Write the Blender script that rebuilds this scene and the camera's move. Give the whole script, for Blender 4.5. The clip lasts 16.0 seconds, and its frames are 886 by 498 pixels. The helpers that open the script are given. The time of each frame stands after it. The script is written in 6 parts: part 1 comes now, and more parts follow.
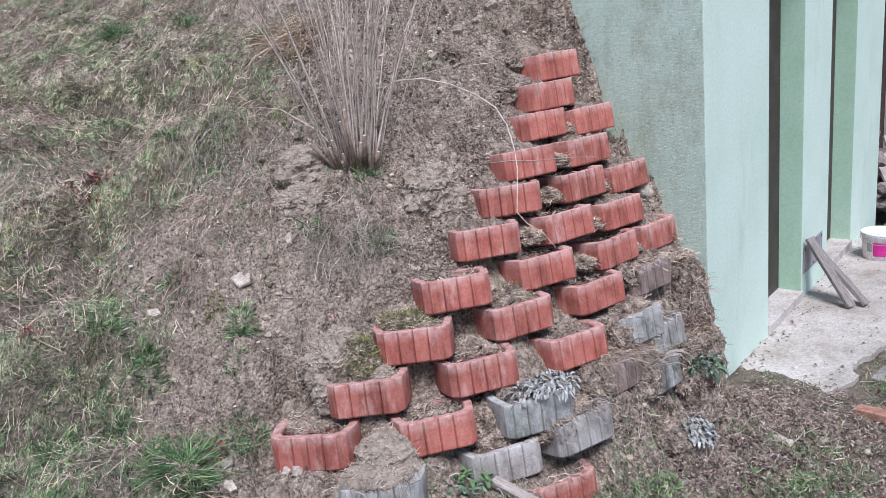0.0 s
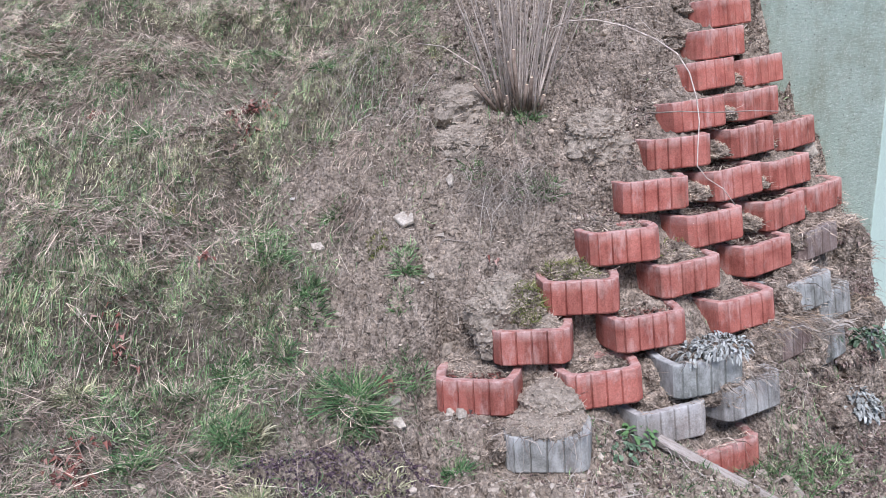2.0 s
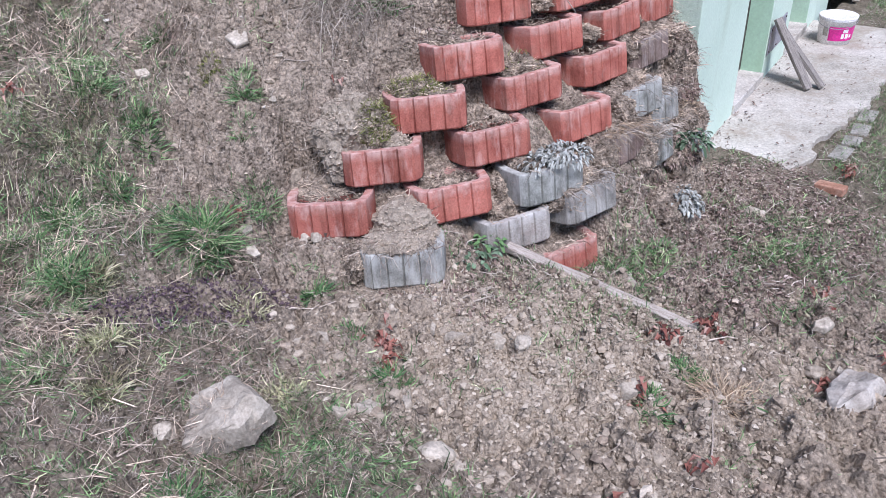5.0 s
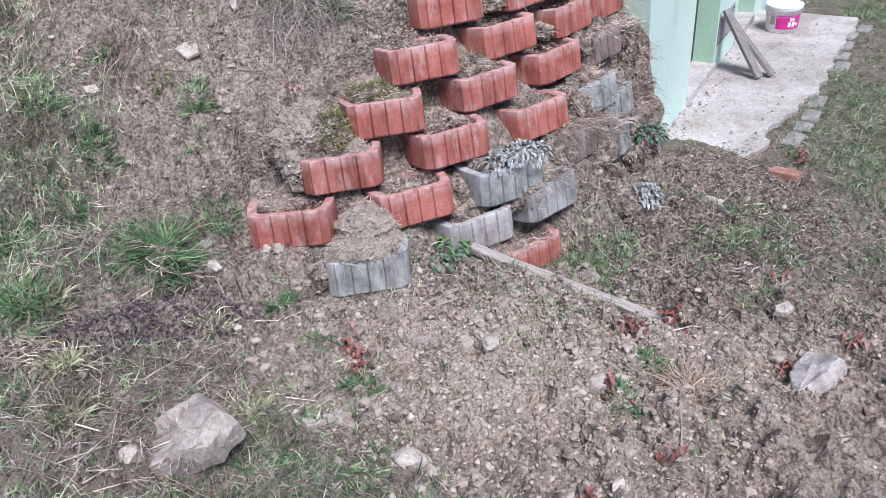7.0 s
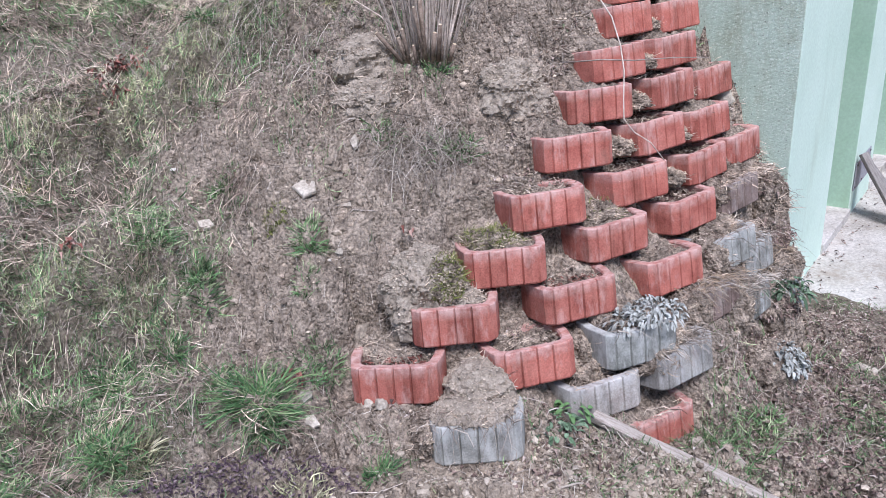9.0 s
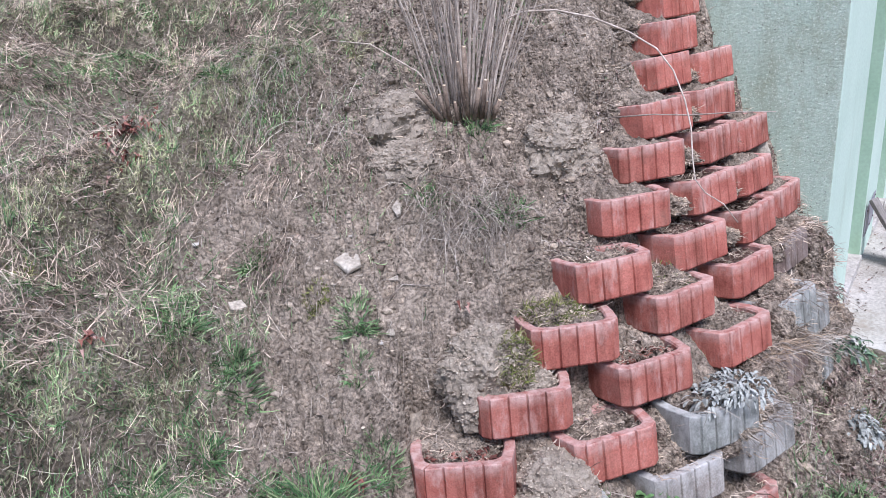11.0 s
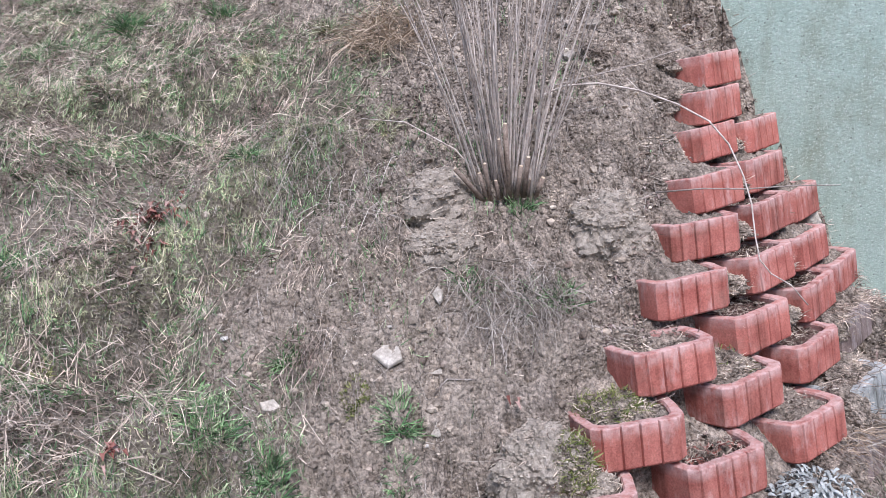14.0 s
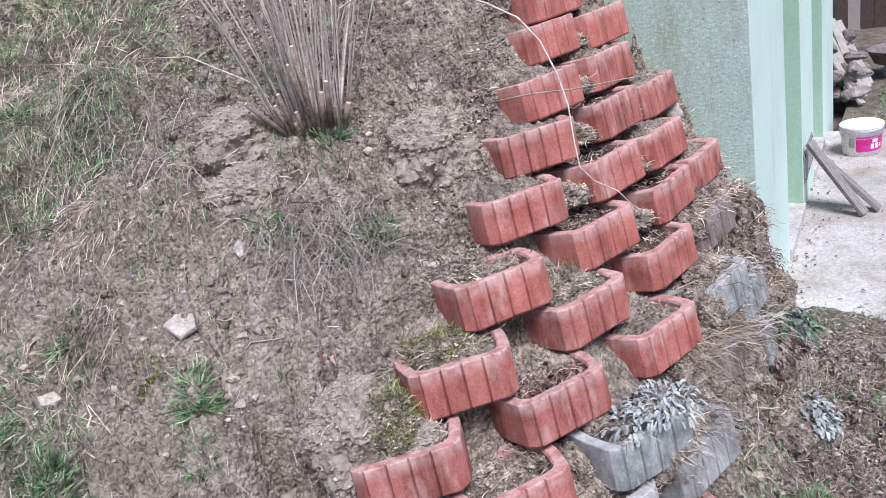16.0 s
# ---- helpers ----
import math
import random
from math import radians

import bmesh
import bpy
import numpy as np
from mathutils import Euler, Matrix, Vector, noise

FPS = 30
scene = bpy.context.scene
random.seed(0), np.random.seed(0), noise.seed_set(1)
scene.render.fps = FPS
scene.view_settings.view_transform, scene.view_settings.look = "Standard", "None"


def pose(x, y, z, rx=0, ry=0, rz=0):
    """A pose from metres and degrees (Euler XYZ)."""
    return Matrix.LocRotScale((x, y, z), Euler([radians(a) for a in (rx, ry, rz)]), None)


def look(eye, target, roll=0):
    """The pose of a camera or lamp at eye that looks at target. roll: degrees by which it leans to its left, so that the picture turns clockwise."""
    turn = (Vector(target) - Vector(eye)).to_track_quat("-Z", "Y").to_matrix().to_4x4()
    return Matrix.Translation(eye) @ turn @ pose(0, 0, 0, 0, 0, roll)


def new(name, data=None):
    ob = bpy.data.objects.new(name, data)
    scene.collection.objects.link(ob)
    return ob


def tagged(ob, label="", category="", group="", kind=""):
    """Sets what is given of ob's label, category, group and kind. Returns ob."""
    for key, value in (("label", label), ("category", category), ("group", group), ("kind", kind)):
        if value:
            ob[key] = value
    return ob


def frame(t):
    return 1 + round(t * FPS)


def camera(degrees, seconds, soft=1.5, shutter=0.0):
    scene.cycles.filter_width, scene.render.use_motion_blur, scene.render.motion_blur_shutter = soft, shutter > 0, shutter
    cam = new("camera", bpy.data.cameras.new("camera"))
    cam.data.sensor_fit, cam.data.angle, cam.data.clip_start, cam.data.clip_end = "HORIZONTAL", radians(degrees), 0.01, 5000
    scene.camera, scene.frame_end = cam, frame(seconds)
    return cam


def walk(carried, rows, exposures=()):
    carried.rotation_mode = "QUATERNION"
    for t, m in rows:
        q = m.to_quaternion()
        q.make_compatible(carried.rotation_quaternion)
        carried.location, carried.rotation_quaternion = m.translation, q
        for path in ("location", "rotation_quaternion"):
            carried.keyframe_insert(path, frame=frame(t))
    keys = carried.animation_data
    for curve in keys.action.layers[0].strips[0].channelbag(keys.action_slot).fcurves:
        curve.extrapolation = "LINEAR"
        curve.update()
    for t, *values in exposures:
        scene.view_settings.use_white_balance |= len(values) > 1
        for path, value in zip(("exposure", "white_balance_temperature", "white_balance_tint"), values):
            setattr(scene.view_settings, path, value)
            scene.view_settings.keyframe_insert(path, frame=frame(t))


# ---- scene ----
cam = camera(60.8, 16.0, soft=0.7)
EXPOSURES = [(0.0, -0.1, 5900, 20), (2.0, -0.03, 5850, 20), (3.5, -0.09, 5810, 21), (5.0, 0.01, 5800, 21), (8.0, 0.03, 5790, 20), (12.5, 0.04, 5790, 20), (13.0, -0.18, 5790, 21), (13.5, 0.0, 5790, 20), (14.0, 0.07, 5790, 20), (15.0, 0.12, 5790, 20), (16.0, 0.1, 5790, 20)]
METRES, EYE, TILT, LEAN, TURN = 2.5, 1.85, 0.0, 0.0, -45.3
ROWS = [
    (0.0, 0.0, 0.0, 0.0, -1.83, -15.82, 6.47),
    (0.5, -0.0113, -0.0002, -0.0044, 0.38, -16.75, 6.01),
    (1.0, -0.0496, 0.0049, -0.0017, 5.39, -19.01, 3.15),
    (1.5, -0.1311, 0.0186, 0.0068, 6.21, -19.3, 3.64),
    (2.0, -0.1817, 0.0254, 0.0089, 3.88, -19.34, 4.61),
    (2.5, -0.1835, 0.0203, 0.0115, 1.88, -19.52, 4.07),
    (3.0, -0.1821, 0.0198, 0.0095, 1.1, -19.24, 3.77),
    (3.5, -0.1825, 0.0161, 0.0079, 0.88, -19.65, 3.87),
    (4.0, -0.1904, 0.0149, 0.0087, 0.46, -20.53, 4.14),
    (4.5, -0.1872, 0.0244, -0.0139, -3.11, -27.83, 3.86),
    (5.0, -0.1829, 0.0282, -0.0222, -7.85, -32.47, 3.03),
    (7.5, -0.1754, 0.0325, -0.0185, -12.14, -32.0, 3.95),
    (8.0, -0.1816, 0.0426, -0.0104, -11.92, -29.74, 3.76),
    (8.5, -0.1883, 0.0735, -0.007, -5.55, -27.4, 3.55),
    (9.0, -0.202, 0.1598, -0.0131, -3.98, -23.36, 4.4),
    (11.5, -0.3512, 0.3059, 0.0121, -8.19, -19.67, 4.82),
    (12.0, -0.319, 0.3381, 0.0209, -4.76, -15.96, 5.07),
    (12.5, -0.323, 0.3651, 0.0128, -5.24, -15.64, 4.66),
    (13.0, -0.3461, 0.3806, 0.0227, -6.56, -15.5, 4.48),
    (13.5, -0.3595, 0.387, 0.0213, -6.79, -15.36, 4.84),
    (14.0, -0.376, 0.3864, 0.0195, -7.27, -15.97, 5.77),
    (14.5, -0.3769, 0.3839, 0.0121, -7.62, -16.94, 6.79),
    (15.0, -0.3295, 0.3991, 0.0029, -9.69, -19.05, 11.25),
    (15.5, -0.2598, 0.4135, -0.0118, -10.51, -20.07, 10.96),
    (16.0, -0.1691, 0.4601, -0.0295, -12.85, -22.36, 11.4),
]
walk(cam, [(t, pose(0, 0, EYE, TILT, LEAN, TURN) @ pose(METRES * x, METRES * y, METRES * z, 90 + pitch, roll, yaw)) for t, x, y, z, yaw, pitch, roll in ROWS], EXPOSURES)
SLAB = -0.46

# ---- light ----
world = bpy.data.worlds.new("overcast_sky")
scene.world = world
world.use_nodes = True
wn = world.node_tree
sky = wn.nodes.new("ShaderNodeTexSky")
sky.sky_type, sky.sun_disc = "NISHITA", False
sky.sun_elevation, sky.sun_rotation = radians(58), radians(216)
sky.air_density, sky.dust_density, sky.ozone_density = 1.0, 1.0, 1.0
wn.links.new(sky.outputs[0], wn.nodes["Background"].inputs[0])
wn.nodes["Background"].inputs[1].default_value = 0.125
sun = new("sun", bpy.data.lights.new("sun", "SUN"))
sun.data.energy, sun.data.angle, sun.data.color = 4.5, radians(25), (1.0, 0.98, 0.96)
sun.matrix_world = look((-3, -4, 11), (1, 1.5, 0))


# ---- materials ----
def ramp(nt, fac, stops):
    n = nt.nodes.new("ShaderNodeValToRGB")
    el = n.color_ramp.elements
    while len(el) < len(stops):
        el.new(0.5)
    for e, (p, c) in zip(el, stops):
        e.position, e.color = p, (*c, 1)
    nt.links.new(fac, n.inputs[0])
    return n.outputs[0]


def noise_of(nt, scale, detail=4, rough=0.6, coords="Object", stretch=None):
    tc = nt.nodes.new("ShaderNodeTexCoord")
    src = tc.outputs[coords]
    if stretch:
        mp = nt.nodes.new("ShaderNodeMapping")
        mp.inputs["Scale"].default_value = stretch
        nt.links.new(src, mp.inputs[0])
        src = mp.outputs[0]
    n = nt.nodes.new("ShaderNodeTexNoise")
    n.inputs["Scale"].default_value = scale
    n.inputs["Detail"].default_value = detail
    n.inputs["Roughness"].default_value = rough
    nt.links.new(src, n.inputs["Vector"])
    return n.outputs["Fac"]


def mix(nt, fac, a, b, mode="MIX"):
    n = nt.nodes.new("ShaderNodeMix")
    n.data_type, n.blend_type = "RGBA", mode
    for sock, v in ((n.inputs[0], fac), (n.inputs[6], a), (n.inputs[7], b)):
        if hasattr(v, "is_output"):
            nt.links.new(v, sock)
        elif isinstance(v, tuple):
            sock.default_value = (*v, 1)
        else:
            sock.default_value = v
    return n.outputs[2]


def bump(nt, height, strength, distance):
    n = nt.nodes.new("ShaderNodeBump")
    n.inputs["Strength"].default_value, n.inputs["Distance"].default_value = strength, distance
    nt.links.new(height, n.inputs["Height"])
    return n.outputs[0]


def material(name, rough=0.9, spec=0.3):
    m = bpy.data.materials.new(name)
    m.use_nodes = True
    b = m.node_tree.nodes["Principled BSDF"]
    b.inputs["Roughness"].default_value = rough
    b.inputs["Specular IOR Level"].default_value = spec
    return m, m.node_tree, b


def grainy(name, dark, mid, light, scale=8, fine=120, bump_mm=2, rough=0.9, spec=0.25, coords="Object", island=0.0, objrand=0.0, stretch=None):
    """A surface with a coarse and a fine variation and fine relief."""
    m, nt, b = material(name, rough, spec)
    a = ramp(nt, noise_of(nt, scale, 5, 0.62, coords, stretch), [(0.3, dark), (0.5, mid), (0.72, light)])
    f = ramp(nt, noise_of(nt, fine, 3, 0.7, coords, stretch), [(0.25, (0.62, 0.62, 0.62)), (0.75, (1.3, 1.3, 1.3))])
    col = mix(nt, 1.0, a, f, "MULTIPLY")
    if island or objrand:
        src = nt.nodes.new("ShaderNodeNewGeometry").outputs["Random Per Island"] if island else nt.nodes.new("ShaderNodeObjectInfo").outputs["Random"]
        k = island or objrand
        col = mix(nt, 1.0, col, ramp(nt, src, [(0, (1 - k,) * 3), (1, (1 + k,) * 3)]), "MULTIPLY")
    nt.links.new(col, b.inputs["Base Color"])
    nt.links.new(bump(nt, noise_of(nt, fine, 5, 0.75, coords, stretch), 0.9, bump_mm / 1000), b.inputs["Normal"])
    return m


def ground_material():
    """Loam with grassy turf; the vertex layer 'turf' says how much turf there is."""
    m, nt, b = material("loam_and_turf", 0.95, 0.15)
    loam = ramp(nt, noise_of(nt, 7, 7, 0.7), [(0.28, (0.155, 0.128, 0.1)), (0.46, (0.305, 0.256, 0.203)), (0.62, (0.42, 0.357, 0.288)), (0.8, (0.55, 0.475, 0.39))])
    # dark specks deepen the shade between crumbs by colour
    loam = mix(nt, 1.0, loam, ramp(nt, noise_of(nt, 75, 6, 0.85), [(0.36, (0.22, 0.21, 0.2)), (0.5, (0.93, 0.92, 0.91)), (0.66, (1.55, 1.53, 1.5))]), "MULTIPLY")
    # base kept dark so that gaps between blades look shaded
    turf = ramp(nt, noise_of(nt, 9, 7, 0.75), [(0.3, (0.07, 0.06, 0.043)), (0.5, (0.17, 0.147, 0.11)), (0.68, (0.3, 0.258, 0.2))])
    turf = mix(nt, 1.0, turf, ramp(nt, noise_of(nt, 130, 4, 0.8), [(0.3, (0.5, 0.5, 0.5)), (0.7, (1.5, 1.5, 1.45))]), "MULTIPLY")
    loam = mix(nt, 1.0, loam, ramp(nt, noise_of(nt, 24, 3, 0.6), [(0.34, (0.6, 0.58, 0.56)), (0.5, (1, 1, 1)), (0.66, (1.32, 1.3, 1.28))]), "MULTIPLY")
    dug = nt.nodes.new("ShaderNodeAttribute")
    dug.attribute_name = "dug"
    fresh = ramp(nt, noise_of(nt, 16, 7, 0.75), [(0.3, (0.25, 0.205, 0.155)), (0.48, (0.42, 0.355, 0.275)), (0.66, (0.56, 0.485, 0.39))])
    fresh = mix(nt, 1.0, fresh, ramp(nt, noise_of(nt, 110, 5, 0.85), [(0.36, (0.5, 0.49, 0.47)), (0.5, (0.98, 0.97, 0.96)), (0.66, (1.4, 1.38, 1.35))]), "MULTIPLY")
    loam = mix(nt, dug.outputs["Fac"], loam, fresh)
    at = nt.nodes.new("ShaderNodeAttribute")
    at.attribute_name = "turf"
    col = mix(nt, at.outputs["Fac"], loam, turf)
    nt.links.new(col, b.inputs["Base Color"])
    vor = nt.nodes.new("ShaderNodeTexVoronoi")
    vor.inputs["Scale"].default_value = 62
    tc = nt.nodes.new("ShaderNodeTexCoord")
    wob = nt.nodes.new("ShaderNodeVectorMath")
    wob.operation = "MULTIPLY_ADD"
    jit = nt.nodes.new("ShaderNodeTexNoise")
    jit.inputs["Scale"].default_value = 30
    nt.links.new(tc.outputs["Object"], jit.inputs["Vector"])
    nt.links.new(jit.outputs["Color"], wob.inputs[0])
    wob.inputs[1].default_value = (0.02, 0.02, 0.02)
    nt.links.new(tc.outputs["Object"], wob.inputs[2])
    nt.links.new(wob.outputs[0], vor.inputs["Vector"])
    crumb = ramp(nt, vor.outputs["Distance"], [(0.0, (1, 1, 1)), (0.75, (0, 0, 0))])
    relief_of = mix(nt, 0.5, crumb, noise_of(nt, 55, 8, 0.8))
    nt.links.new(bump(nt, relief_of, 1.0, 0.022), b.inputs["Normal"])
    col2 = mix(nt, 0.5, col, mix(nt, 1.0, col, ramp(nt, vor.outputs["Color"], [(0.1, (0.7, 0.69, 0.68)), (0.5, (1, 1, 1)), (0.9, (1.28, 1.27, 1.25))]), "MULTIPLY"))
    nt.links.new(col2, b.inputs["Base Color"])
    return m


def block_material(name, dark, mid, light, pale, pale_at=0.66):
    m, nt, b = material(name, 0.88, 0.25)
    rnd = nt.nodes.new("ShaderNodeObjectInfo").outputs["Random"]
    tc = nt.nodes.new("ShaderNodeTexCoord")
    add = nt.nodes.new("ShaderNodeVectorMath")
    add.operation = "MULTIPLY_ADD"
    nt.links.new(rnd, add.inputs[0])
    add.inputs[1].default_value = (37, 53, 19)
    nt.links.new(tc.outputs["Object"], add.inputs[2])

    def nz(scale, detail, rough, stretch=(1, 1, 1)):
        mp = nt.nodes.new("ShaderNodeMapping")
        mp.inputs["Scale"].default_value = stretch
        nt.links.new(add.outputs[0], mp.inputs[0])
        n = nt.nodes.new("ShaderNodeTexNoise")
        n.inputs["Scale"].default_value, n.inputs["Detail"].default_value, n.inputs["Roughness"].default_value = scale, detail, rough
        nt.links.new(mp.outputs[0], n.inputs["Vector"])
        return n.outputs["Fac"]
    col = ramp(nt, nz(9, 5, 0.65), [(0.3, dark), (0.5, mid), (0.75, light)])
    col = mix(nt, 1.0, col, ramp(nt, rnd, [(0, (0.88, 0.9, 0.9)), (1, (1.1, 1.08, 1.08))]), "MULTIPLY")
    col = mix(nt, 1.0, col, ramp(nt, nz(150, 3, 0.7), [(0.3, (0.72, 0.72, 0.72)), (0.7, (1.22, 1.22, 1.22))]), "MULTIPLY")
    # lime bloom in blotches and runs
    col = mix(nt, ramp(nt, nz(14, 6, 0.7, (1, 1, 0.35)), [(pale_at - 0.06, (0, 0, 0)), (pale_at + 0.14, (0.75, 0.75, 0.75))]), col, pale)
    # streaks of damp down the ribs
    col = mix(nt, 1.0, col, ramp(nt, nz(11, 4, 0.7, (1, 1, 0.12)), [(0.36, (0.62, 0.6, 0.58)), (0.52, (1, 1, 1))]), "MULTIPLY")
    # pale worn edges of the rim
    at = nt.nodes.new("ShaderNodeAttribute")
    at.attribute_name = "rim"
    worn = mix(nt, 1.0, at.outputs["Color"], ramp(nt, nz(25, 5, 0.7), [(0.36, (0.12, 0.12, 0.12)), (0.62, (0.85, 0.85, 0.85))]), "MULTIPLY")
    col = mix(nt, worn, col, pale)
    # earth splashed on it
    col = mix(nt, ramp(nt, nz(6, 7, 0.75), [(0.56, (0, 0, 0)), (0.78, (0.6, 0.6, 0.6))]), col, tuple(c * 0.55 for c in mid[:1]) + (mid[0] * 0.36, mid[0] * 0.27))
    nt.links.new(col, b.inputs["Base Color"])
    nt.links.new(bump(nt, nz(170, 5, 0.75), 0.8, 0.0025), b.inputs["Normal"])
    return m


GROUND = ground_material()
RED = block_material("red_concrete", (0.32, 0.095, 0.07), (0.43, 0.15, 0.112), (0.52, 0.215, 0.165), (0.64, 0.45, 0.395), 0.6)
GREY = block_material("weathered_grey_concrete", (0.125, 0.128, 0.11), (0.295, 0.3, 0.268), (0.47, 0.472, 0.435), (0.58, 0.59, 0.555), 0.52)
BEIGE = block_material("weathered_beige_concrete", (0.22, 0.205, 0.18), (0.41, 0.39, 0.35), (0.54, 0.52, 0.48), (0.62, 0.61, 0.58), 0.58)
BROWN = block_material("weathered_brown_concrete", (0.17, 0.12, 0.1), (0.27, 0.2, 0.17), (0.38, 0.3, 0.27), (0.5, 0.45, 0.42), 0.58)
SOIL = GROUND
LITTER = grainy("dark_leaf_litter", (0.05, 0.028, 0.022), (0.12, 0.07, 0.055), (0.22, 0.15, 0.12), 25, 160, 6)
BOULDER = grainy("pale_smooth_stone", (0.3, 0.265, 0.22), (0.46, 0.42, 0.365), (0.58, 0.55, 0.49), 9, 60, 5)
BROWNROCK = grainy("brown_overgrown_stone", (0.2, 0.165, 0.125), (0.38, 0.325, 0.255), (0.53, 0.475, 0.39), 16, 80, 5)
ROCK = grainy("pale_limestone", (0.33, 0.285, 0.225), (0.48, 0.425, 0.345), (0.6, 0.545, 0.455), 10, 90, 4, objrand=0.2)
# loam lightened as if light fell on the mounds' crowns
LUMP = grainy("lit_crumbling_loam", (0.22, 0.185, 0.143), (0.38, 0.325, 0.255), (0.52, 0.45, 0.36), 18, 110, 9)
BARK = grainy("grey_brown_bark", (0.3, 0.245, 0.2), (0.5, 0.425, 0.355), (0.66, 0.58, 0.5), 30, 160, 1, objrand=0.35)
CUT = grainy("fresh_cut_wood", (0.5, 0.38, 0.24), (0.66, 0.54, 0.38), (0.75, 0.66, 0.5), 60, 200, 0.5)
OLDWOOD = grainy("weathered_grey_wood", (0.24, 0.2, 0.165), (0.42, 0.37, 0.315), (0.58, 0.53, 0.46), 12, 60, 2, stretch=(1, 14, 14))
DARKWOOD = grainy("dark_brown_boards", (0.05, 0.035, 0.028), (0.1, 0.072, 0.058), (0.17, 0.13, 0.11), 12, 60, 2, stretch=(14, 14, 1))
CONCRETE = grainy("pale_dirty_concrete", (0.3, 0.27, 0.22), (0.52, 0.49, 0.44), (0.62, 0.59, 0.54), 3.5, 60, 2)
def slab_material():
    m = grainy("stained_pale_concrete", (0.35, 0.325, 0.28), (0.47, 0.44, 0.385), (0.57, 0.54, 0.485), 3.5, 60, 2)
    nt = m.node_tree
    b = nt.nodes["Principled BSDF"]
    col = b.inputs["Base Color"].links[0].from_socket
    col = mix(nt, ramp(nt, noise_of(nt, 2.2, 7, 0.72), [(0.5, (0, 0, 0)), (0.66, (0.8, 0.8, 0.8))]), col, (0.3, 0.25, 0.195))
    col = mix(nt, ramp(nt, noise_of(nt, 26, 5, 0.8), [(0.6, (0, 0, 0)), (0.7, (0.7, 0.7, 0.7))]), col, (0.2, 0.165, 0.13))
    nt.links.new(col, b.inputs["Base Color"])
    return m


PATH = slab_material()
DOOR = grainy("dark_brown_paint", (0.03, 0.018, 0.015), (0.05, 0.032, 0.028), (0.075, 0.05, 0.044), 6, 50, 0.5, 0.5, 0.4)
STEEL = grainy("grey_steel_sheet", (0.2, 0.2, 0.22), (0.28, 0.28, 0.3), (0.36, 0.36, 0.38), 8, 80, 0.5, 0.5, 0.4)
PLASTIC = grainy("white_plastic", (0.78, 0.77, 0.75), (0.86, 0.85, 0.84), (0.9, 0.9, 0.89), 10, 60, 0.3, 0.45, 0.4)
PINK = grainy("pink_label", (0.6, 0.02, 0.22), (0.66, 0.03, 0.27), (0.7, 0.05, 0.3), 10, 60, 0.2, 0.5, 0.4)


def wall_material(name, a, c, d, dirt, pits):
    m, nt, b = material(name, 0.85, 0.25)
    col = ramp(nt, noise_of(nt, 1.6, 5, 0.6), [(0.3, a), (0.5, c), (0.72, d)])
    col = mix(nt, 1.0, col, ramp(nt, noise_of(nt, 50, 4, 0.7), [(0.3, (0.9, 0.9, 0.9)), (0.7, (1.08, 1.08, 1.08))]), "MULTIPLY")
    col = mix(nt, ramp(nt, noise_of(nt, 3, 7, 0.7, stretch=(1, 1, 0.25)), [(0.55, (0, 0, 0)), (0.8, (0.55, 0.55, 0.55))]), col, dirt)
    if pits:
        # olive stains, pale grains and small blowholes
        col = mix(nt, ramp(nt, noise_of(nt, 5, 6, 0.72, stretch=(1, 1, 0.5)), [(0.46, (0, 0, 0)), (0.66, (0.75, 0.75, 0.75))]), col, dirt)
        col = mix(nt, ramp(nt, noise_of(nt, 120, 3, 0.7), [(0.56, (0, 0, 0)), (0.63, (0.75, 0.75, 0.75))]), col, (0.72, 0.8, 0.7))
        col = mix(nt, ramp(nt, noise_of(nt, 90, 4, 0.7), [(0.34, (0.5, 0.5, 0.5)), (0.42, (0, 0, 0))]), col, (0.28, 0.36, 0.26))
        vor = nt.nodes.new("ShaderNodeTexVoronoi")
        vor.inputs["Scale"].default_value = 34
        tc = nt.nodes.new("ShaderNodeTexCoord")
        nt.links.new(tc.outputs["Object"], vor.inputs["Vector"])
        hole = mix(nt, 1.0, ramp(nt, vor.outputs["Distance"], [(0.08, (0.7, 0.7, 0.7)), (0.17, (0, 0, 0))]), ramp(nt, noise_of(nt, 14, 2, 0.5), [(0.47, (0, 0, 0)), (0.53, (1, 1, 1))]), "MULTIPLY")
        col = mix(nt, hole, col, pits)
        nt.links.new(bump(nt, noise_of(nt, 80, 6, 0.7), 0.9, 0.005), b.inputs["Normal"])
    else:
        nt.links.new(bump(nt, noise_of(nt, 70, 5, 0.7), 0.6, 0.002), b.inputs["Normal"])
    nt.links.new(col, b.inputs["Base Color"])
    return m


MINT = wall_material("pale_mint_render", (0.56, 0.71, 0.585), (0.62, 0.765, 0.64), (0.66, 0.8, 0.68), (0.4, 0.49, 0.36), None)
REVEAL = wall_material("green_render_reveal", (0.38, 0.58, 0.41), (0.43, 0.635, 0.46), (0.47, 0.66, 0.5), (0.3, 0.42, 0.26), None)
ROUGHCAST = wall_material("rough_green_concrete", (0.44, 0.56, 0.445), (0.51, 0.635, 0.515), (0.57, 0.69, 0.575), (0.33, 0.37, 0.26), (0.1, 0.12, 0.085))


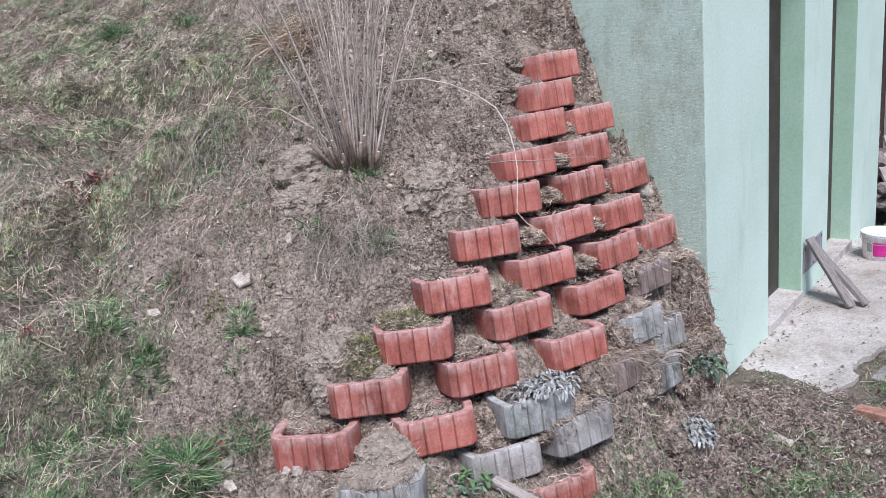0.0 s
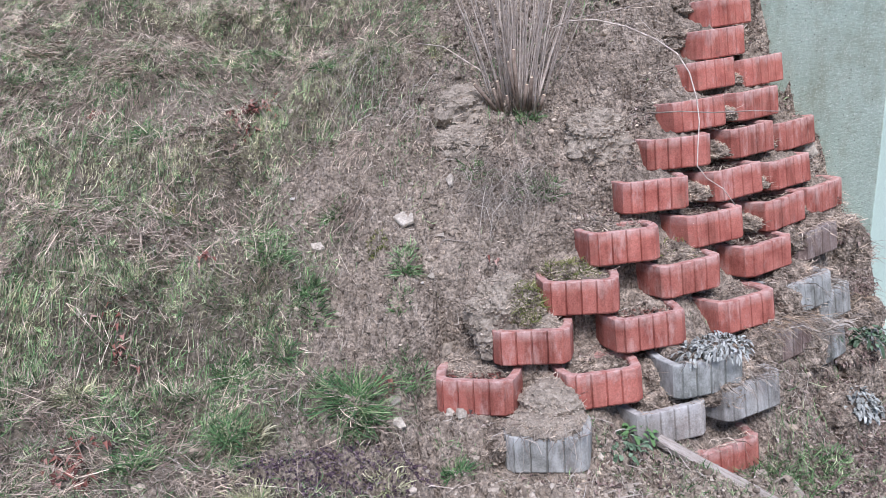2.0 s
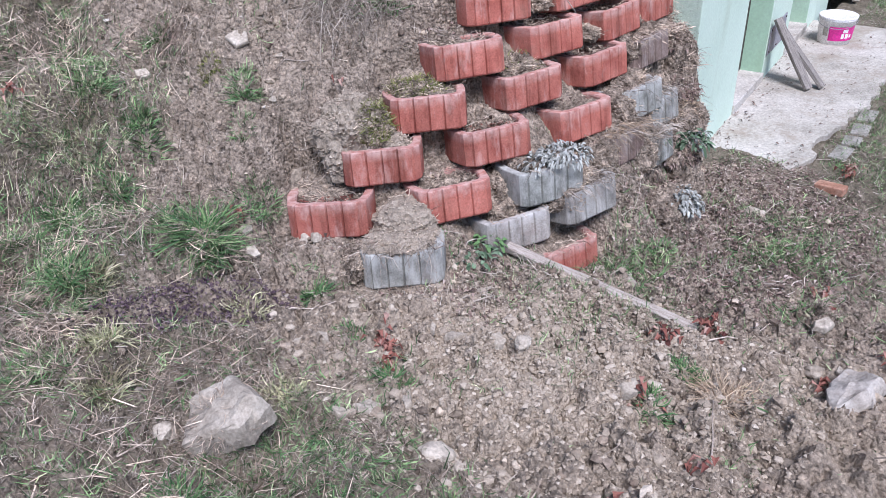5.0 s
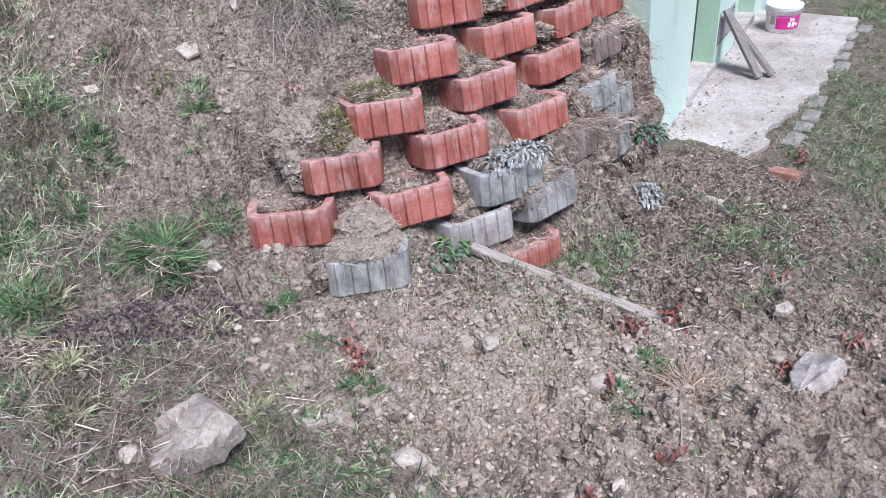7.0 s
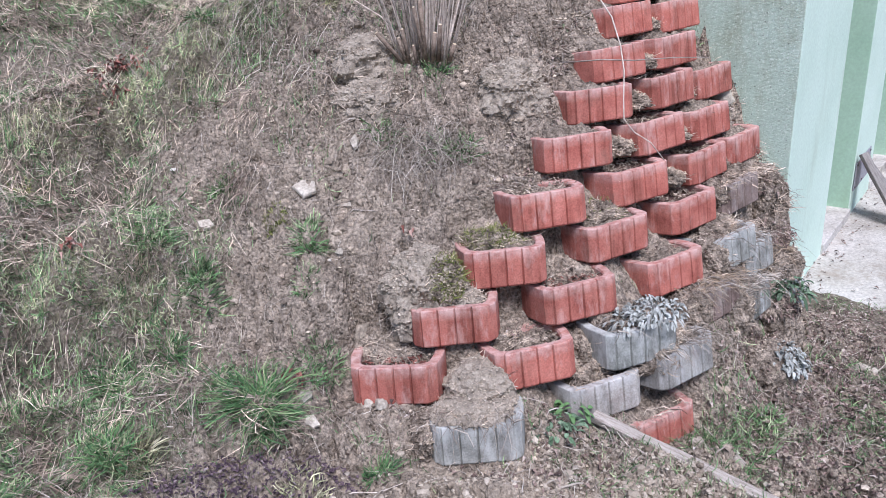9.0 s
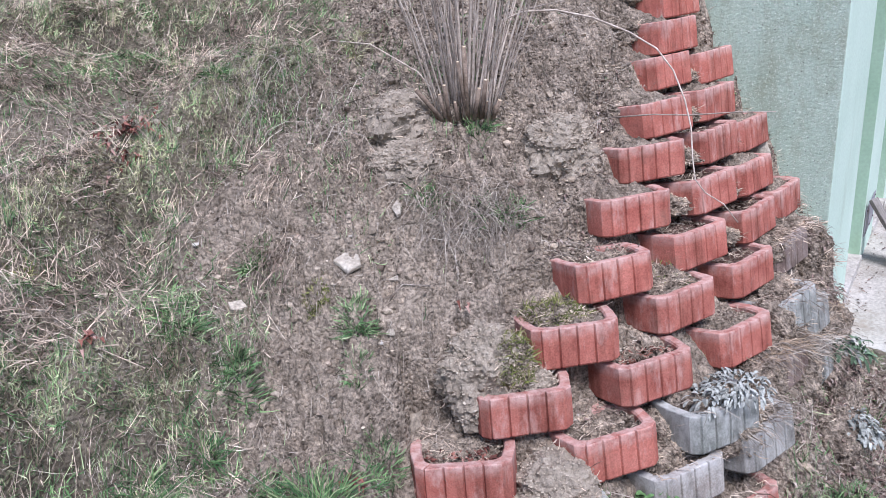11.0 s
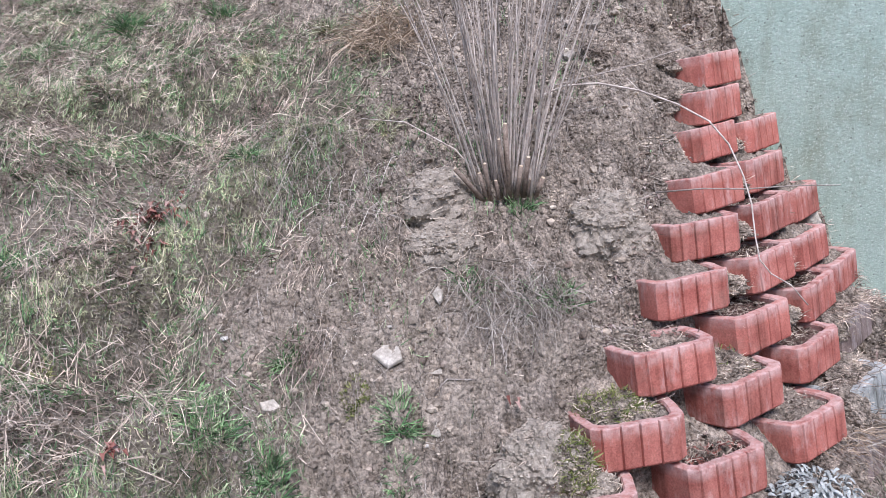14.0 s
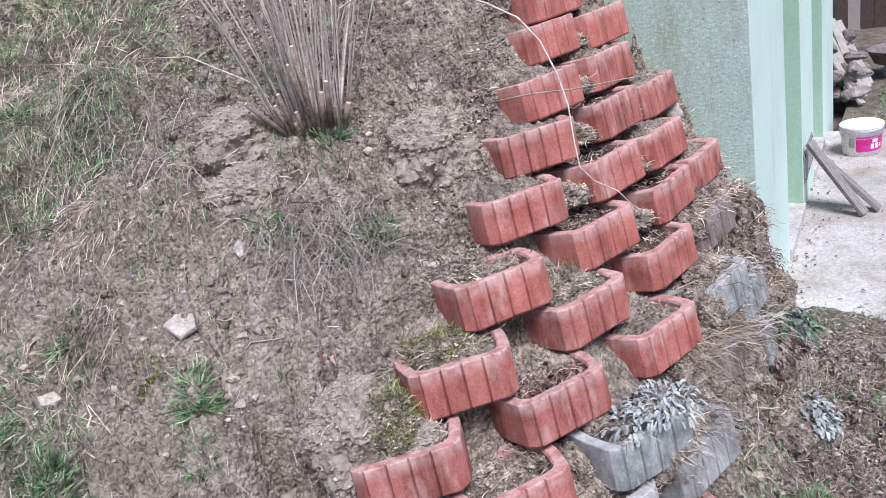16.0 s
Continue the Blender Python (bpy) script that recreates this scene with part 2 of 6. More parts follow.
# ---- geometry helpers ----
def mesh_of(name, verts, faces, mat=None, smooth=False):
    me = bpy.data.meshes.new(name)
    me.from_pydata([tuple(v) for v in verts], [], faces)
    if smooth:
        me.polygons.foreach_set("use_smooth", [True] * len(me.polygons))
    if mat:
        me.materials.append(mat)
    me.update()
    return me


def tri_mesh(name, verts, tris, mat, smooth=False):
    """A mesh of many triangles, straight from arrays."""
    me = bpy.data.meshes.new(name)
    me.vertices.add(len(verts))
    me.vertices.foreach_set("co", np.asarray(verts, dtype=np.float32).ravel())
    n = len(tris)
    me.loops.add(3 * n)
    me.loops.foreach_set("vertex_index", np.asarray(tris, dtype=np.int32).ravel())
    me.polygons.add(n)
    me.polygons.foreach_set("loop_start", np.arange(0, 3 * n, 3, dtype=np.int32))
    me.polygons.foreach_set("use_smooth", np.full(n, smooth))
    me.materials.append(mat)
    me.update(calc_edges=True)
    return me


def part(name, bm, mat, parent, label=""):
    me = bpy.data.meshes.new(name)
    bm.to_mesh(me)
    bm.free()
    me.materials.append(mat)
    ob = new(name, me)
    ob.parent = parent
    return tagged(ob, label)


def box(x0, y0, z0, x1, y1, z1, bevel=0.0):
    bm = bmesh.new()
    bmesh.ops.create_cube(bm, size=1, matrix=Matrix.Translation(((x0 + x1) / 2, (y0 + y1) / 2, (z0 + z1) / 2)) @ Matrix.Diagonal((x1 - x0, y1 - y0, z1 - z0, 1)))
    if bevel:
        bmesh.ops.bevel(bm, geom=bm.edges[:], offset=bevel, segments=2, affect="EDGES", profile=0.6)
    return bm


def fbm(x, y, z=0.0, octaves=4, gain=0.55):
    s, a, f = 0.0, 1.0, 1.0
    for _ in range(octaves):
        s += a * noise.noise((x * f, y * f, z * f + 3.1 * f))
        a, f = a * gain, f * 2.1
    return s


# ---- the lie of the land ----
LATTICE = {}


def value_noise(x, y, scale, seed):
    """Smooth noise from 0 to 1 for arrays."""
    if seed not in LATTICE:
        LATTICE[seed] = np.random.RandomState(seed).rand(257, 257)
    lat = LATTICE[seed]
    u, v = (x * scale + 61.7 + 0.37 * seed) % 256, (y * scale + 37.3) % 256
    i, j = u.astype(int), v.astype(int)
    a, b = u - i, v - j
    a, b = a * a * (3 - 2 * a), b * b * (3 - 2 * b)
    return (lat[j, i] * (1 - a) + lat[j, i + 1] * a) * (1 - b) + (lat[j + 1, i] * (1 - a) + lat[j + 1, i + 1] * a) * b


def rough(x, y, scale, seed, octaves=3, gain=0.55):
    """Noise about zero, turned from octave to octave so that no grid shows. Arrays."""
    out, amp = 0 * x, 1.0
    for k in range(octaves):
        c, sn = math.cos(0.7 + 1.1 * k), math.sin(0.7 + 1.1 * k)
        out = out + amp * (2 * value_noise(x * c - y * sn, x * sn + y * c, scale, seed + k) - 1)
        scale, amp = scale * 2.07, amp * gain
    return out


def smooth(a, b, v):
    t = np.clip((v - a) / (b - a), 0, 1)
    return t * t * (3 - 2 * t)


def softmax(a, b, k=14.0):
    m = np.maximum(a, b)
    return m + np.log(np.exp(k * (a - m)) + np.exp(k * (b - m))) / k


# swells and hollows of the bank: place, breadth, height
MOUNDS = ((2.40, 3.10, 0.80, 0.105), (0.00, 3.10, 0.80, 0.176), (1.10, 2.52, 0.22, 0.10), (1.12, 2.94, 0.32, -0.158), (1.65, 2.41, 0.22, 0.06), (1.28, 4.54, 0.32, 0.208),
          (2.09, 2.74, 0.22, -0.057), (0.48, 3.58, 0.32, 0.172), (2.53, 2.63, 0.22, -0.092), (1.21, 3.51, 0.22, -0.123), (2.86, 2.85, 0.22, 0.112), (2.50, 4.30, 0.50, -0.061),
          (2.09, 3.07, 0.22, -0.073), (2.31, 3.18, 0.22, 0.148), (0.55, 2.96, 0.22, -0.083), (1.65, 3.07, 0.22, 0.064), (2.09, 3.73, 0.22, 0.068), (1.65, 4.17, 0.22, -0.073),
          (1.10, 3.18, 0.22, 0.086), (0.64, 2.62, 0.32, 0.053))


def land(px, py):
    """Height of the ground without its small relief: a flat yard, a bank behind it, the slope that the blocks hold. Arrays."""
    xc, yc = np.clip(px, -2.5, 4.3), np.clip(py, 0.6, 6.2)
    x, y = xc - 2.0, yc - 2.7
    bank = 0.76 + 0.591 * y - 0.066 * y * y + 0.495 * x - 0.081 * x * y + 0.091 * np.maximum(-1.2, x) ** 2 + 0.3 * np.clip(py - 6.2, 0, 6)
    held = 0.845 + 0.937 * y - 0.059 * y * y + 0.753 * x + 0.413 * x * y - 0.152 * x * x
    w = smooth(2.28, 2.62, py + 0.1 * (px - 2.0))
    slope = held * (1 - w) + bank * w
    slope = slope - 1.6 * np.maximum(0, 1.95 - py) * smooth(3.0, 3.8, px) - np.where(py < 1.86, 3.0 * np.maximum(0, px - 3.8), 0)
    slope = np.where(px > 4.1, -2.0, slope)
    yard = np.where(px > -1, np.maximum(SLAB - 0.03, 0.22 - 0.2 * (px - 0.55)), 0.53)
    heap = np.exp(-((px - 1.55) / 0.5) ** 2 - ((py - 1.45) / 0.5) ** 2)
    yard = yard + 0.09 * heap + 0.08 * np.exp(-((px - 4.05) / 0.45) ** 2 - ((py - 1.6) / 0.4) ** 2) + 0.07 * rough(px, py, 4, 71, 3) * heap
    z = softmax(yard, slope)
    for mx, my, r, h in MOUNDS:
        z = z + h * np.exp(-((px - mx) ** 2 + (py - my) ** 2) / r ** 2)
    return z


# crests of the trodden ledges that cross the grassy bank
LEDGES = (([-0.2, 0.29, 0.44, 0.64, 0.83, 1.06, 1.35], [3.75, 3.44, 3.32, 3.28, 3.19, 3.15, 3.12]),
          ([0.3, 0.61, 0.78, 0.99, 1.22, 1.53, 1.8, 2.01, 2.2, 2.5], [4.5, 4.22, 4.05, 3.93, 3.85, 3.84, 3.84, 3.8, 3.68, 3.6]),
          ([1.2, 1.62, 1.78, 2.08, 2.37, 2.75], [5.7, 5.39, 4.95, 4.7, 4.49, 4.35]))


def ledge(px, py):
    """How far uphill a place lies from each crest, and how strong the crest is there. Arrays."""
    return [((py - np.interp(px, lx, ly)) * 0.85, np.clip((px - lx[0]) / 0.3, 0, 1) * np.clip((lx[-1] - px) / 0.35, 0, 1)) for lx, ly in LEDGES]


def turf_at(px, py):
    """0 bare loam to 1 closed turf. Arrays."""
    f = 0.5 + 0.5 * rough(px, py, 1.6, 31, 3)
    edge = 0.16 * rough(px, py, 3.2, 35, 3)
    left = smooth(1.5, 1.05, px - 0.75 * (py - 3.1) + edge)
    left = left * (1 - 0.9 * np.exp(-((px - 1.45) / 0.22) ** 2 - ((py - 3.47) / 0.2) ** 2))
    high = np.maximum(smooth(3.45, 4.1, py + edge) * smooth(3.3, 2.4, px), smooth(4.6, 5.4, py))
    yard = np.where(py < 2.4, 0.85 * smooth(1.05, 0.6, px + 0.5 * edge), 0)
    far = smooth(2.4, 3.4, px) * smooth(1.5, 0.9, py) * 0.8 + np.where(px > 4.2, 1.0, 0)
    b = np.maximum(np.maximum(left * np.where(py > 2.2, 1, 0.6), high), np.maximum(0.7 * yard, far))
    return np.clip(b * (0.55 + 0.9 * f), 0, 1)


def relief(px, py, t):
    """The small relief: crumbling loam, hummocks of turf, trodden ledges. Arrays."""
    loam = 1 - t
    z = 0.02 * rough(px, py, 2.4, 41, 3) + (0.024 * loam + 0.012) * rough(px, py, 8, 44, 4, 0.6)
    z = z + 0.055 * loam * (np.abs(rough(px, py, 11, 51, 3, 0.6)) - 0.25) + 0.019 * loam * rough(px, py, 28, 55, 2, 0.75)
    z = z + t * (0.035 * rough(px, py, 6, 61, 2) + 0.022 * rough(px, py, 16, 64, 3, 0.6))
    z = z + 0.05 * smooth(2.6, 2.9, py) * smooth(2.5, 3.2, px) * np.abs(rough(px, py, 5, 67, 3))
    near = (py > 2.6) & (py < 6) & (px < 3)
    for s, k in ledge(px, py):
        s = s + 0.07 * rough(px, py, 3.5, 75, 3)
        z = z + np.where(near, k * (0.11 * np.exp(-((s - 0.07) / 0.13) ** 2) - 0.13 * np.exp(-((s + 0.13) / 0.09) ** 2)), 0)
    return z


def height(px, py):
    t = turf_at(px, py)
    d = np.clip(np.maximum(np.maximum(-0.6 - px, px - 4.15), np.maximum(0.3 - py, py - 6.8)), 0, 1)
    return land(px, py) + relief(px, py, t) * (1 - d) * np.where((px > 4.0) & (py > 1.0), 0.25, 1.0), t


def axis(stops, steps, far):
    """Places along an axis: even steps between the stops, then ever wider ones."""
    mid = np.concatenate([np.arange(a, b - 1e-6, st) for a, b, st in zip(stops, stops[1:], steps)] + [[stops[-1]]])
    out = 0.02 * 1.35 ** np.arange(1, 60)
    out = np.cumsum(out)
    out = out[out < far]
    return np.concatenate([stops[0] - out[::-1], mid, stops[-1] + out])


W, D, H = 0.36, 0.27, 0.148
LEAN_BACK = 8.0


def row_top(k):
    return 0.36 + 0.148 * (k - 1)


# row, drop of the row, place, turn and colour of each planter block
BLOCK_ROWS = [
    (1, 0, 1.547, 2.419, -53, "red"), (2, 0, 1.806, 2.339, -47, "red"), (3, 0, 2.068, 2.291, -43, "red"), (4, 0, 2.351, 2.281, -35, "red"),
    (5, 0, 2.663, 2.333, -34, "red"), (6, 0, 2.905, 2.368, -33, "red"), (7, 0, 3.109, 2.397, -20, "red"), (8, 0, 3.405, 2.512, -15, "red"),
    (9, 0, 3.526, 2.521, -10, "red"), (10, 0, 3.662, 2.564, -10, "red"), (1, -0.01, 1.946, 2.086, -32, "red"), (2, -0.01, 2.240, 2.071, -30, "red"),
    (3, -0.02, 2.567, 2.091, -22, "red"), (4, -0.02, 2.843, 2.138, -18, "red"), (5, -0.02, 3.120, 2.188, -15, "red"), (6, -0.02, 3.383, 2.262, -11, "red"),
    (7, -0.02, 3.578, 2.343, -10, "red"), (8, -0.02, 3.757, 2.414, -10, "red"), (2, -0.05, 2.735, 1.911, -18, "red"), (3, -0.05, 3.066, 1.989, -12, "red"),
    (4, -0.06, 3.352, 2.058, -9, "red"), (5, -0.06, 3.559, 2.143, -9, "red"), (6, -0.06, 3.801, 2.233, -8, "red"), (4, -0.08, 3.756, 2.039, -7, "red"),
    (-1, -0.09, 2.312, 1.737, -18, "red"), (0, 0, 1.604, 2.091, -49, "grey"), (0, -0.05, 2.142, 1.902, -26, "beige"), (1, -0.03, 2.318, 1.845, -28, "grey"),
    (0, -0.005, 2.475, 1.738, -18, "beige"), (2, -0.07, 3.133, 1.816, -10, "grey"), (3, -0.07, 3.448, 1.927, -8, "brown"), (1, -0.06, 2.861, 1.774, -12, "brown"),
    (1, -0.03, 3.305, 1.785, -6, "grey"), (0, -0.02, 3.12, 1.715, -6, "grey"),
]


# blocks that the sliding earth has filled to the brim
FULL = {4, 5, 6, 7, 8, 9, 16, 17, 21, 22, 23, 24, 27, 28, 31}
# how deep the foot of a block stands in the soil
BURIED = {24: 0.03, 25: 0.005, 26: 0.01, 28: 0.02, 0: 0.012, 33: 0.03}


def settle(x, y, z):
    """Lowers the ground so that it lies at the foot of each block's front and inside the block, below its rim. Arrays."""
    for i, (k, dz, bx, by, turn, _) in enumerate(BLOCK_ROWS):
        if i in FULL:
            a, top = radians(turn), row_top(k) + dz
            ox, oy = x - (bx + 0.055 * math.sin(a)), y - (by - 0.055 * math.cos(a))
            u, v = ox * math.cos(a) + oy * math.sin(a), -ox * math.sin(a) + oy * math.cos(a)
            near = (u > -0.32) & (u < 0.14) & (v > -0.08) & (v < 0.26)
            z = np.where(near, np.maximum(z, top + 0.01 - 0.7 * np.maximum(0, -u - 0.16) - 1.1 * np.maximum(0, 0.06 - v) - 0.1 * np.abs(u)), z)
    for i, (k, dz, bx, by, turn, _) in enumerate(BLOCK_ROWS):
        a, top = radians(turn), row_top(k) + dz
        ox, oy = x - (bx + 0.055 * math.sin(a)), y - (by - 0.055 * math.cos(a))
        u, v = ox * math.cos(a) + oy * math.sin(a), -ox * math.sin(a) + oy * math.cos(a)
        side = np.maximum(0, np.abs(u) - W / 2 - 0.03)
        if i in FULL:
            side = np.where(u < 0, 1.3 * np.maximum(0, -u - 0.13), side)
        ahead = np.maximum(0, -0.13 - v)
        cap = top - H - 0.006 + BURIED.get(i, 0) + 1.7 * np.hypot(side, ahead) + 0.9 * np.maximum(0, v - 0.03) + 3.0 * np.maximum(0, v - 0.15)
        if i in FULL:
            cap = np.where((u < -0.08) & (v > 0.0), 9.0, cap)
        z = np.minimum(z, cap)
        inside = (np.abs(u) < W / 2 + 0.01) & (v > -0.01) & (v < D + 0.05)
        z = np.where(inside, np.minimum(z, top - 0.07 + 0.25 * np.maximum(0, v - 0.05) + (0.058 + 0.3 * np.maximum(0, v - 0.05) if i in FULL else 0)), z)
    return z


GRID = {}


def on_ground(x, y, what="z"):
    """Height (or turf) of the built ground at places x, y, between its vertices."""
    x, y = np.asarray(x, float), np.asarray(y, float)
    gx, gy, g = GRID["x"], GRID["y"], GRID[what]
    i = np.clip(np.searchsorted(gx, x) - 1, 0, len(gx) - 2)
    j = np.clip(np.searchsorted(gy, y) - 1, 0, len(gy) - 2)
    u, v = (x - gx[i]) / (gx[i + 1] - gx[i]), (y - gy[j]) / (gy[j + 1] - gy[j])
    return (g[j, i] * (1 - u) + g[j, i + 1] * u) * (1 - v) + (g[j + 1, i] * (1 - u) + g[j + 1, i + 1] * u) * v


def build_ground():
    xs, ys = axis((-0.6, 0.1, 4.15), (0.02, 0.0125), 400), axis((0.3, 0.9, 4.2, 6.8), (0.02, 0.0125, 0.02), 400)
    nx = len(xs)
    px, py = [g.ravel() for g in np.meshgrid(xs, ys)]
    z, turf = height(px, py)
    z = np.where((px > 4.12) & (py > 1.95) & (px < 8.6) & (py < 8), SLAB - 0.3, z)
    z = np.where((px > 4.56) & (px < 7.8) & (py > 1.2) & (py <= 1.95), np.minimum(z, SLAB - 0.04), z)
    base = np.arange(len(px)).reshape(len(ys), nx)
    faces = np.stack([base[:-1, :-1], base[:-1, 1:], base[1:, 1:], base[1:, :-1]], -1).reshape(-1, 4).tolist()
    z = settle(px, py, z)
    crumb = np.random.RandomState(17)
    loose = (1 - 0.75 * turf) * ((px > 0) & (px < 4.1) & (py > 0.6) & (py < 4.6))
    heap = 0.45 + 1.1 * value_noise(px, py, 9, 93) ** 2
    z = z + loose * heap * crumb.normal(0, 0.0048, len(px))
    shift = loose * heap * 0.0035
    verts = np.stack([px + shift * crumb.normal(0, 1, len(px)), py + shift * crumb.normal(0, 1, len(px)), z], 1)
    grid = verts[:, 2].reshape(len(ys), nx)
    ii = [i for i, v in enumerate(xs) if 1.3 < v < 4.09]
    jj = [j for j, v in enumerate(ys) if 1.5 < v < 2.95]
    held = grid[jj[0]:jj[-1], ii[0]:ii[-1]]
    blur = held.copy()
    for _ in range(22):
        blur[1:-1, 1:-1] = (blur[1:-1, :-2] + blur[1:-1, 2:] + blur[:-2, 1:-1] + blur[2:, 1:-1]) / 4
    held[:] = np.minimum(held, blur + 0.012)
    GRID["x"], GRID["y"] = xs, ys
    GRID["z"], GRID["turf"] = verts[:, 2].reshape(len(ys), nx), turf.reshape(len(ys), nx)
    me = mesh_of("ground", verts, faces, GROUND)
    me.attributes.new("turf", "FLOAT", "POINT").data.foreach_set("value", turf)
    dug = np.clip(1.35 - np.hypot((px - 1.35) / 0.62, (py - 1.4) / 0.75) + 0.35 * rough(px, py, 4, 85, 3), 0, 1)
    dug = np.maximum(dug, np.clip(1.15 - np.hypot((px - 1.75) / 0.6, (py - 0.62) / 0.42) + 0.35 * rough(px, py, 4, 85, 3), 0, 0.8))
    slide = np.clip(1.2 - np.hypot((px - 1.75) / 0.5, (py - 3.15) / 0.6) + 0.5 * rough(px, py, 5, 88, 3), 0, 0.3)
    me.attributes.new("dug", "FLOAT", "POINT").data.foreach_set("value", np.maximum(dug, slide) * (1 - 0.8 * turf))
    return tagged(new("ground", me), "sloping bank of bare brown loam and matted winter turf", "ground", kind="structure")


build_ground()

# ---- garage ----
garage = new("garage")
garage.matrix_world = pose(4.04, 1.85, 0, 0, 0, 2.6)
tagged(garage, "pale mint rendered garage block with rough green side wall", "garage", kind="structure")
TOP = 2.45
for name, x0, x1 in (("front_pier", 0.0, 1.06), ("front_pier", 1.84, 2.54), ("front_pier", 3.34, 4.36)):
    part(name, box(x0, 0, SLAB - 0.25, x1, 0.3, TOP, 0.004), MINT, garage, "pale mint painted render")
for x0, x1 in ((1.06, 1.84), (2.54, 3.34)):
    part("lintel", box(x0, 0.02, 2.15, x1, 0.3, TOP), MINT, garage)
    part("threshold", box(x0, -0.015, SLAB - 0.2, x1, 0.3, SLAB + 0.07, 0.006), CONCRETE, garage, "chipped concrete threshold")
for x1 in (1.838, 3.338):
    part("reveal", box(x1 - 0.004, 0.004, SLAB + 0.07, x1 + 0.0, 0.17, 2.15), REVEAL, garage, "greener painted door reveal")
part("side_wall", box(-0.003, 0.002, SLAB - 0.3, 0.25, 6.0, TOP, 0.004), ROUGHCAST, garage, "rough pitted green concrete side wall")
part("end_wall", box(4.11, 0.3, SLAB - 0.3, 4.36, 6.0, TOP), MINT, garage)
part("rear_wall", box(0.25, 5.75, SLAB - 0.3, 4.11, 6.0, TOP), MINT, garage)
part("roof", box(-0.08, -0.12, TOP, 4.44, 6.08, TOP + 0.15, 0.01), CONCRETE, garage, "flat concrete roof slab")
for x0, x1 in ((1.06, 1.84), (2.54, 3.34)):
    d = part("door", box(x0 + 0.003, 0.17, SLAB + 0.075, x1 - 0.006, 0.21, 2.145, 0.003), DOOR, garage, "dark brown door leaf set deep in the opening")

# ---- concrete slab ----
def build_slab():
    bm = bmesh.new()
    shore = ((4.50, 1.86), (4.44, 1.74), (4.52, 1.5), (4.40, 1.30), (4.72, 1.21), (4.88, 1.28), (5.25, 1.19), (5.8, 1.11), (6.4, 1.12), (7.2, 1.14), (7.6, 1.12))
    pts = []
    for (ax, ay), (bx, by) in zip(shore, shore[1:]):
        n = max(4, int(math.hypot(bx - ax, by - ay) / 0.035))
        for i in range(n):
            x, y = ax + (bx - ax) * i / n, ay + (by - ay) * i / n
            pts.append((x + 0.035 * fbm(x * 7, y * 7, 5, 4, 0.7), y + 0.035 * fbm(x * 7, y * 7, 15, 4, 0.7), 0))
    back = [(7.75, 1.14, 0), (7.75, 2.08, 0), (4.5, 1.92, 0)]
    top = [bm.verts.new((x, y, SLAB)) for x, y, _ in pts + back]
    low = [bm.verts.new((x, y, SLAB - 0.1)) for x, y, _ in pts + back]
    bm.faces.new(top)
    n = len(top)
    for i in range(n):
        bm.faces.new((top[i], low[i], low[(i + 1) % n], top[(i + 1) % n]))
    me = bpy.data.meshes.new("slab")
    bm.to_mesh(me)
    bm.free()
    me.materials.append(PATH)
    tagged(new("pavement", me), "pale worn concrete path strewn with leaves beside the garage", "path", kind="structure")


build_slab()

# ---- planter blocks ----


def outline():
    """The closed outline of a block seen from above: four ribs and two bevelled corners in front, towards -y, plain flanks, a narrower back."""
    f = 0.128
    corners = [(-0.158, 0.027)] + [(-f + 2 * f * i / 4, 0.0) for i in range(5)] + [(0.158, 0.027)]
    pts, g = [(-0.11, D), (-0.15, D - 0.01), (-0.176, 0.225), (-0.18, 0.2), (-0.178, 0.125), (-0.164, 0.05)], 0.0045
    for i, (a, b) in enumerate(zip(corners, corners[1:])):
        dx, dy = b[0] - a[0], b[1] - a[1]
        n = math.hypot(dx, dy)
        ux, uy = dx / n, dy / n
        pts.append((a[0] - uy * 0.009 * (i > 0), a[1] + ux * 0.009 * (i > 0)))
        pts.append((a[0] + ux * g, a[1] + uy * g))
        pts.append((b[0] - ux * g, b[1] - uy * g))
    return pts + [(0.158, 0.027), (0.164, 0.05), (0.178, 0.125), (0.18, 0.2), (0.176, 0.225), (0.15, D - 0.01), (0.11, D)]


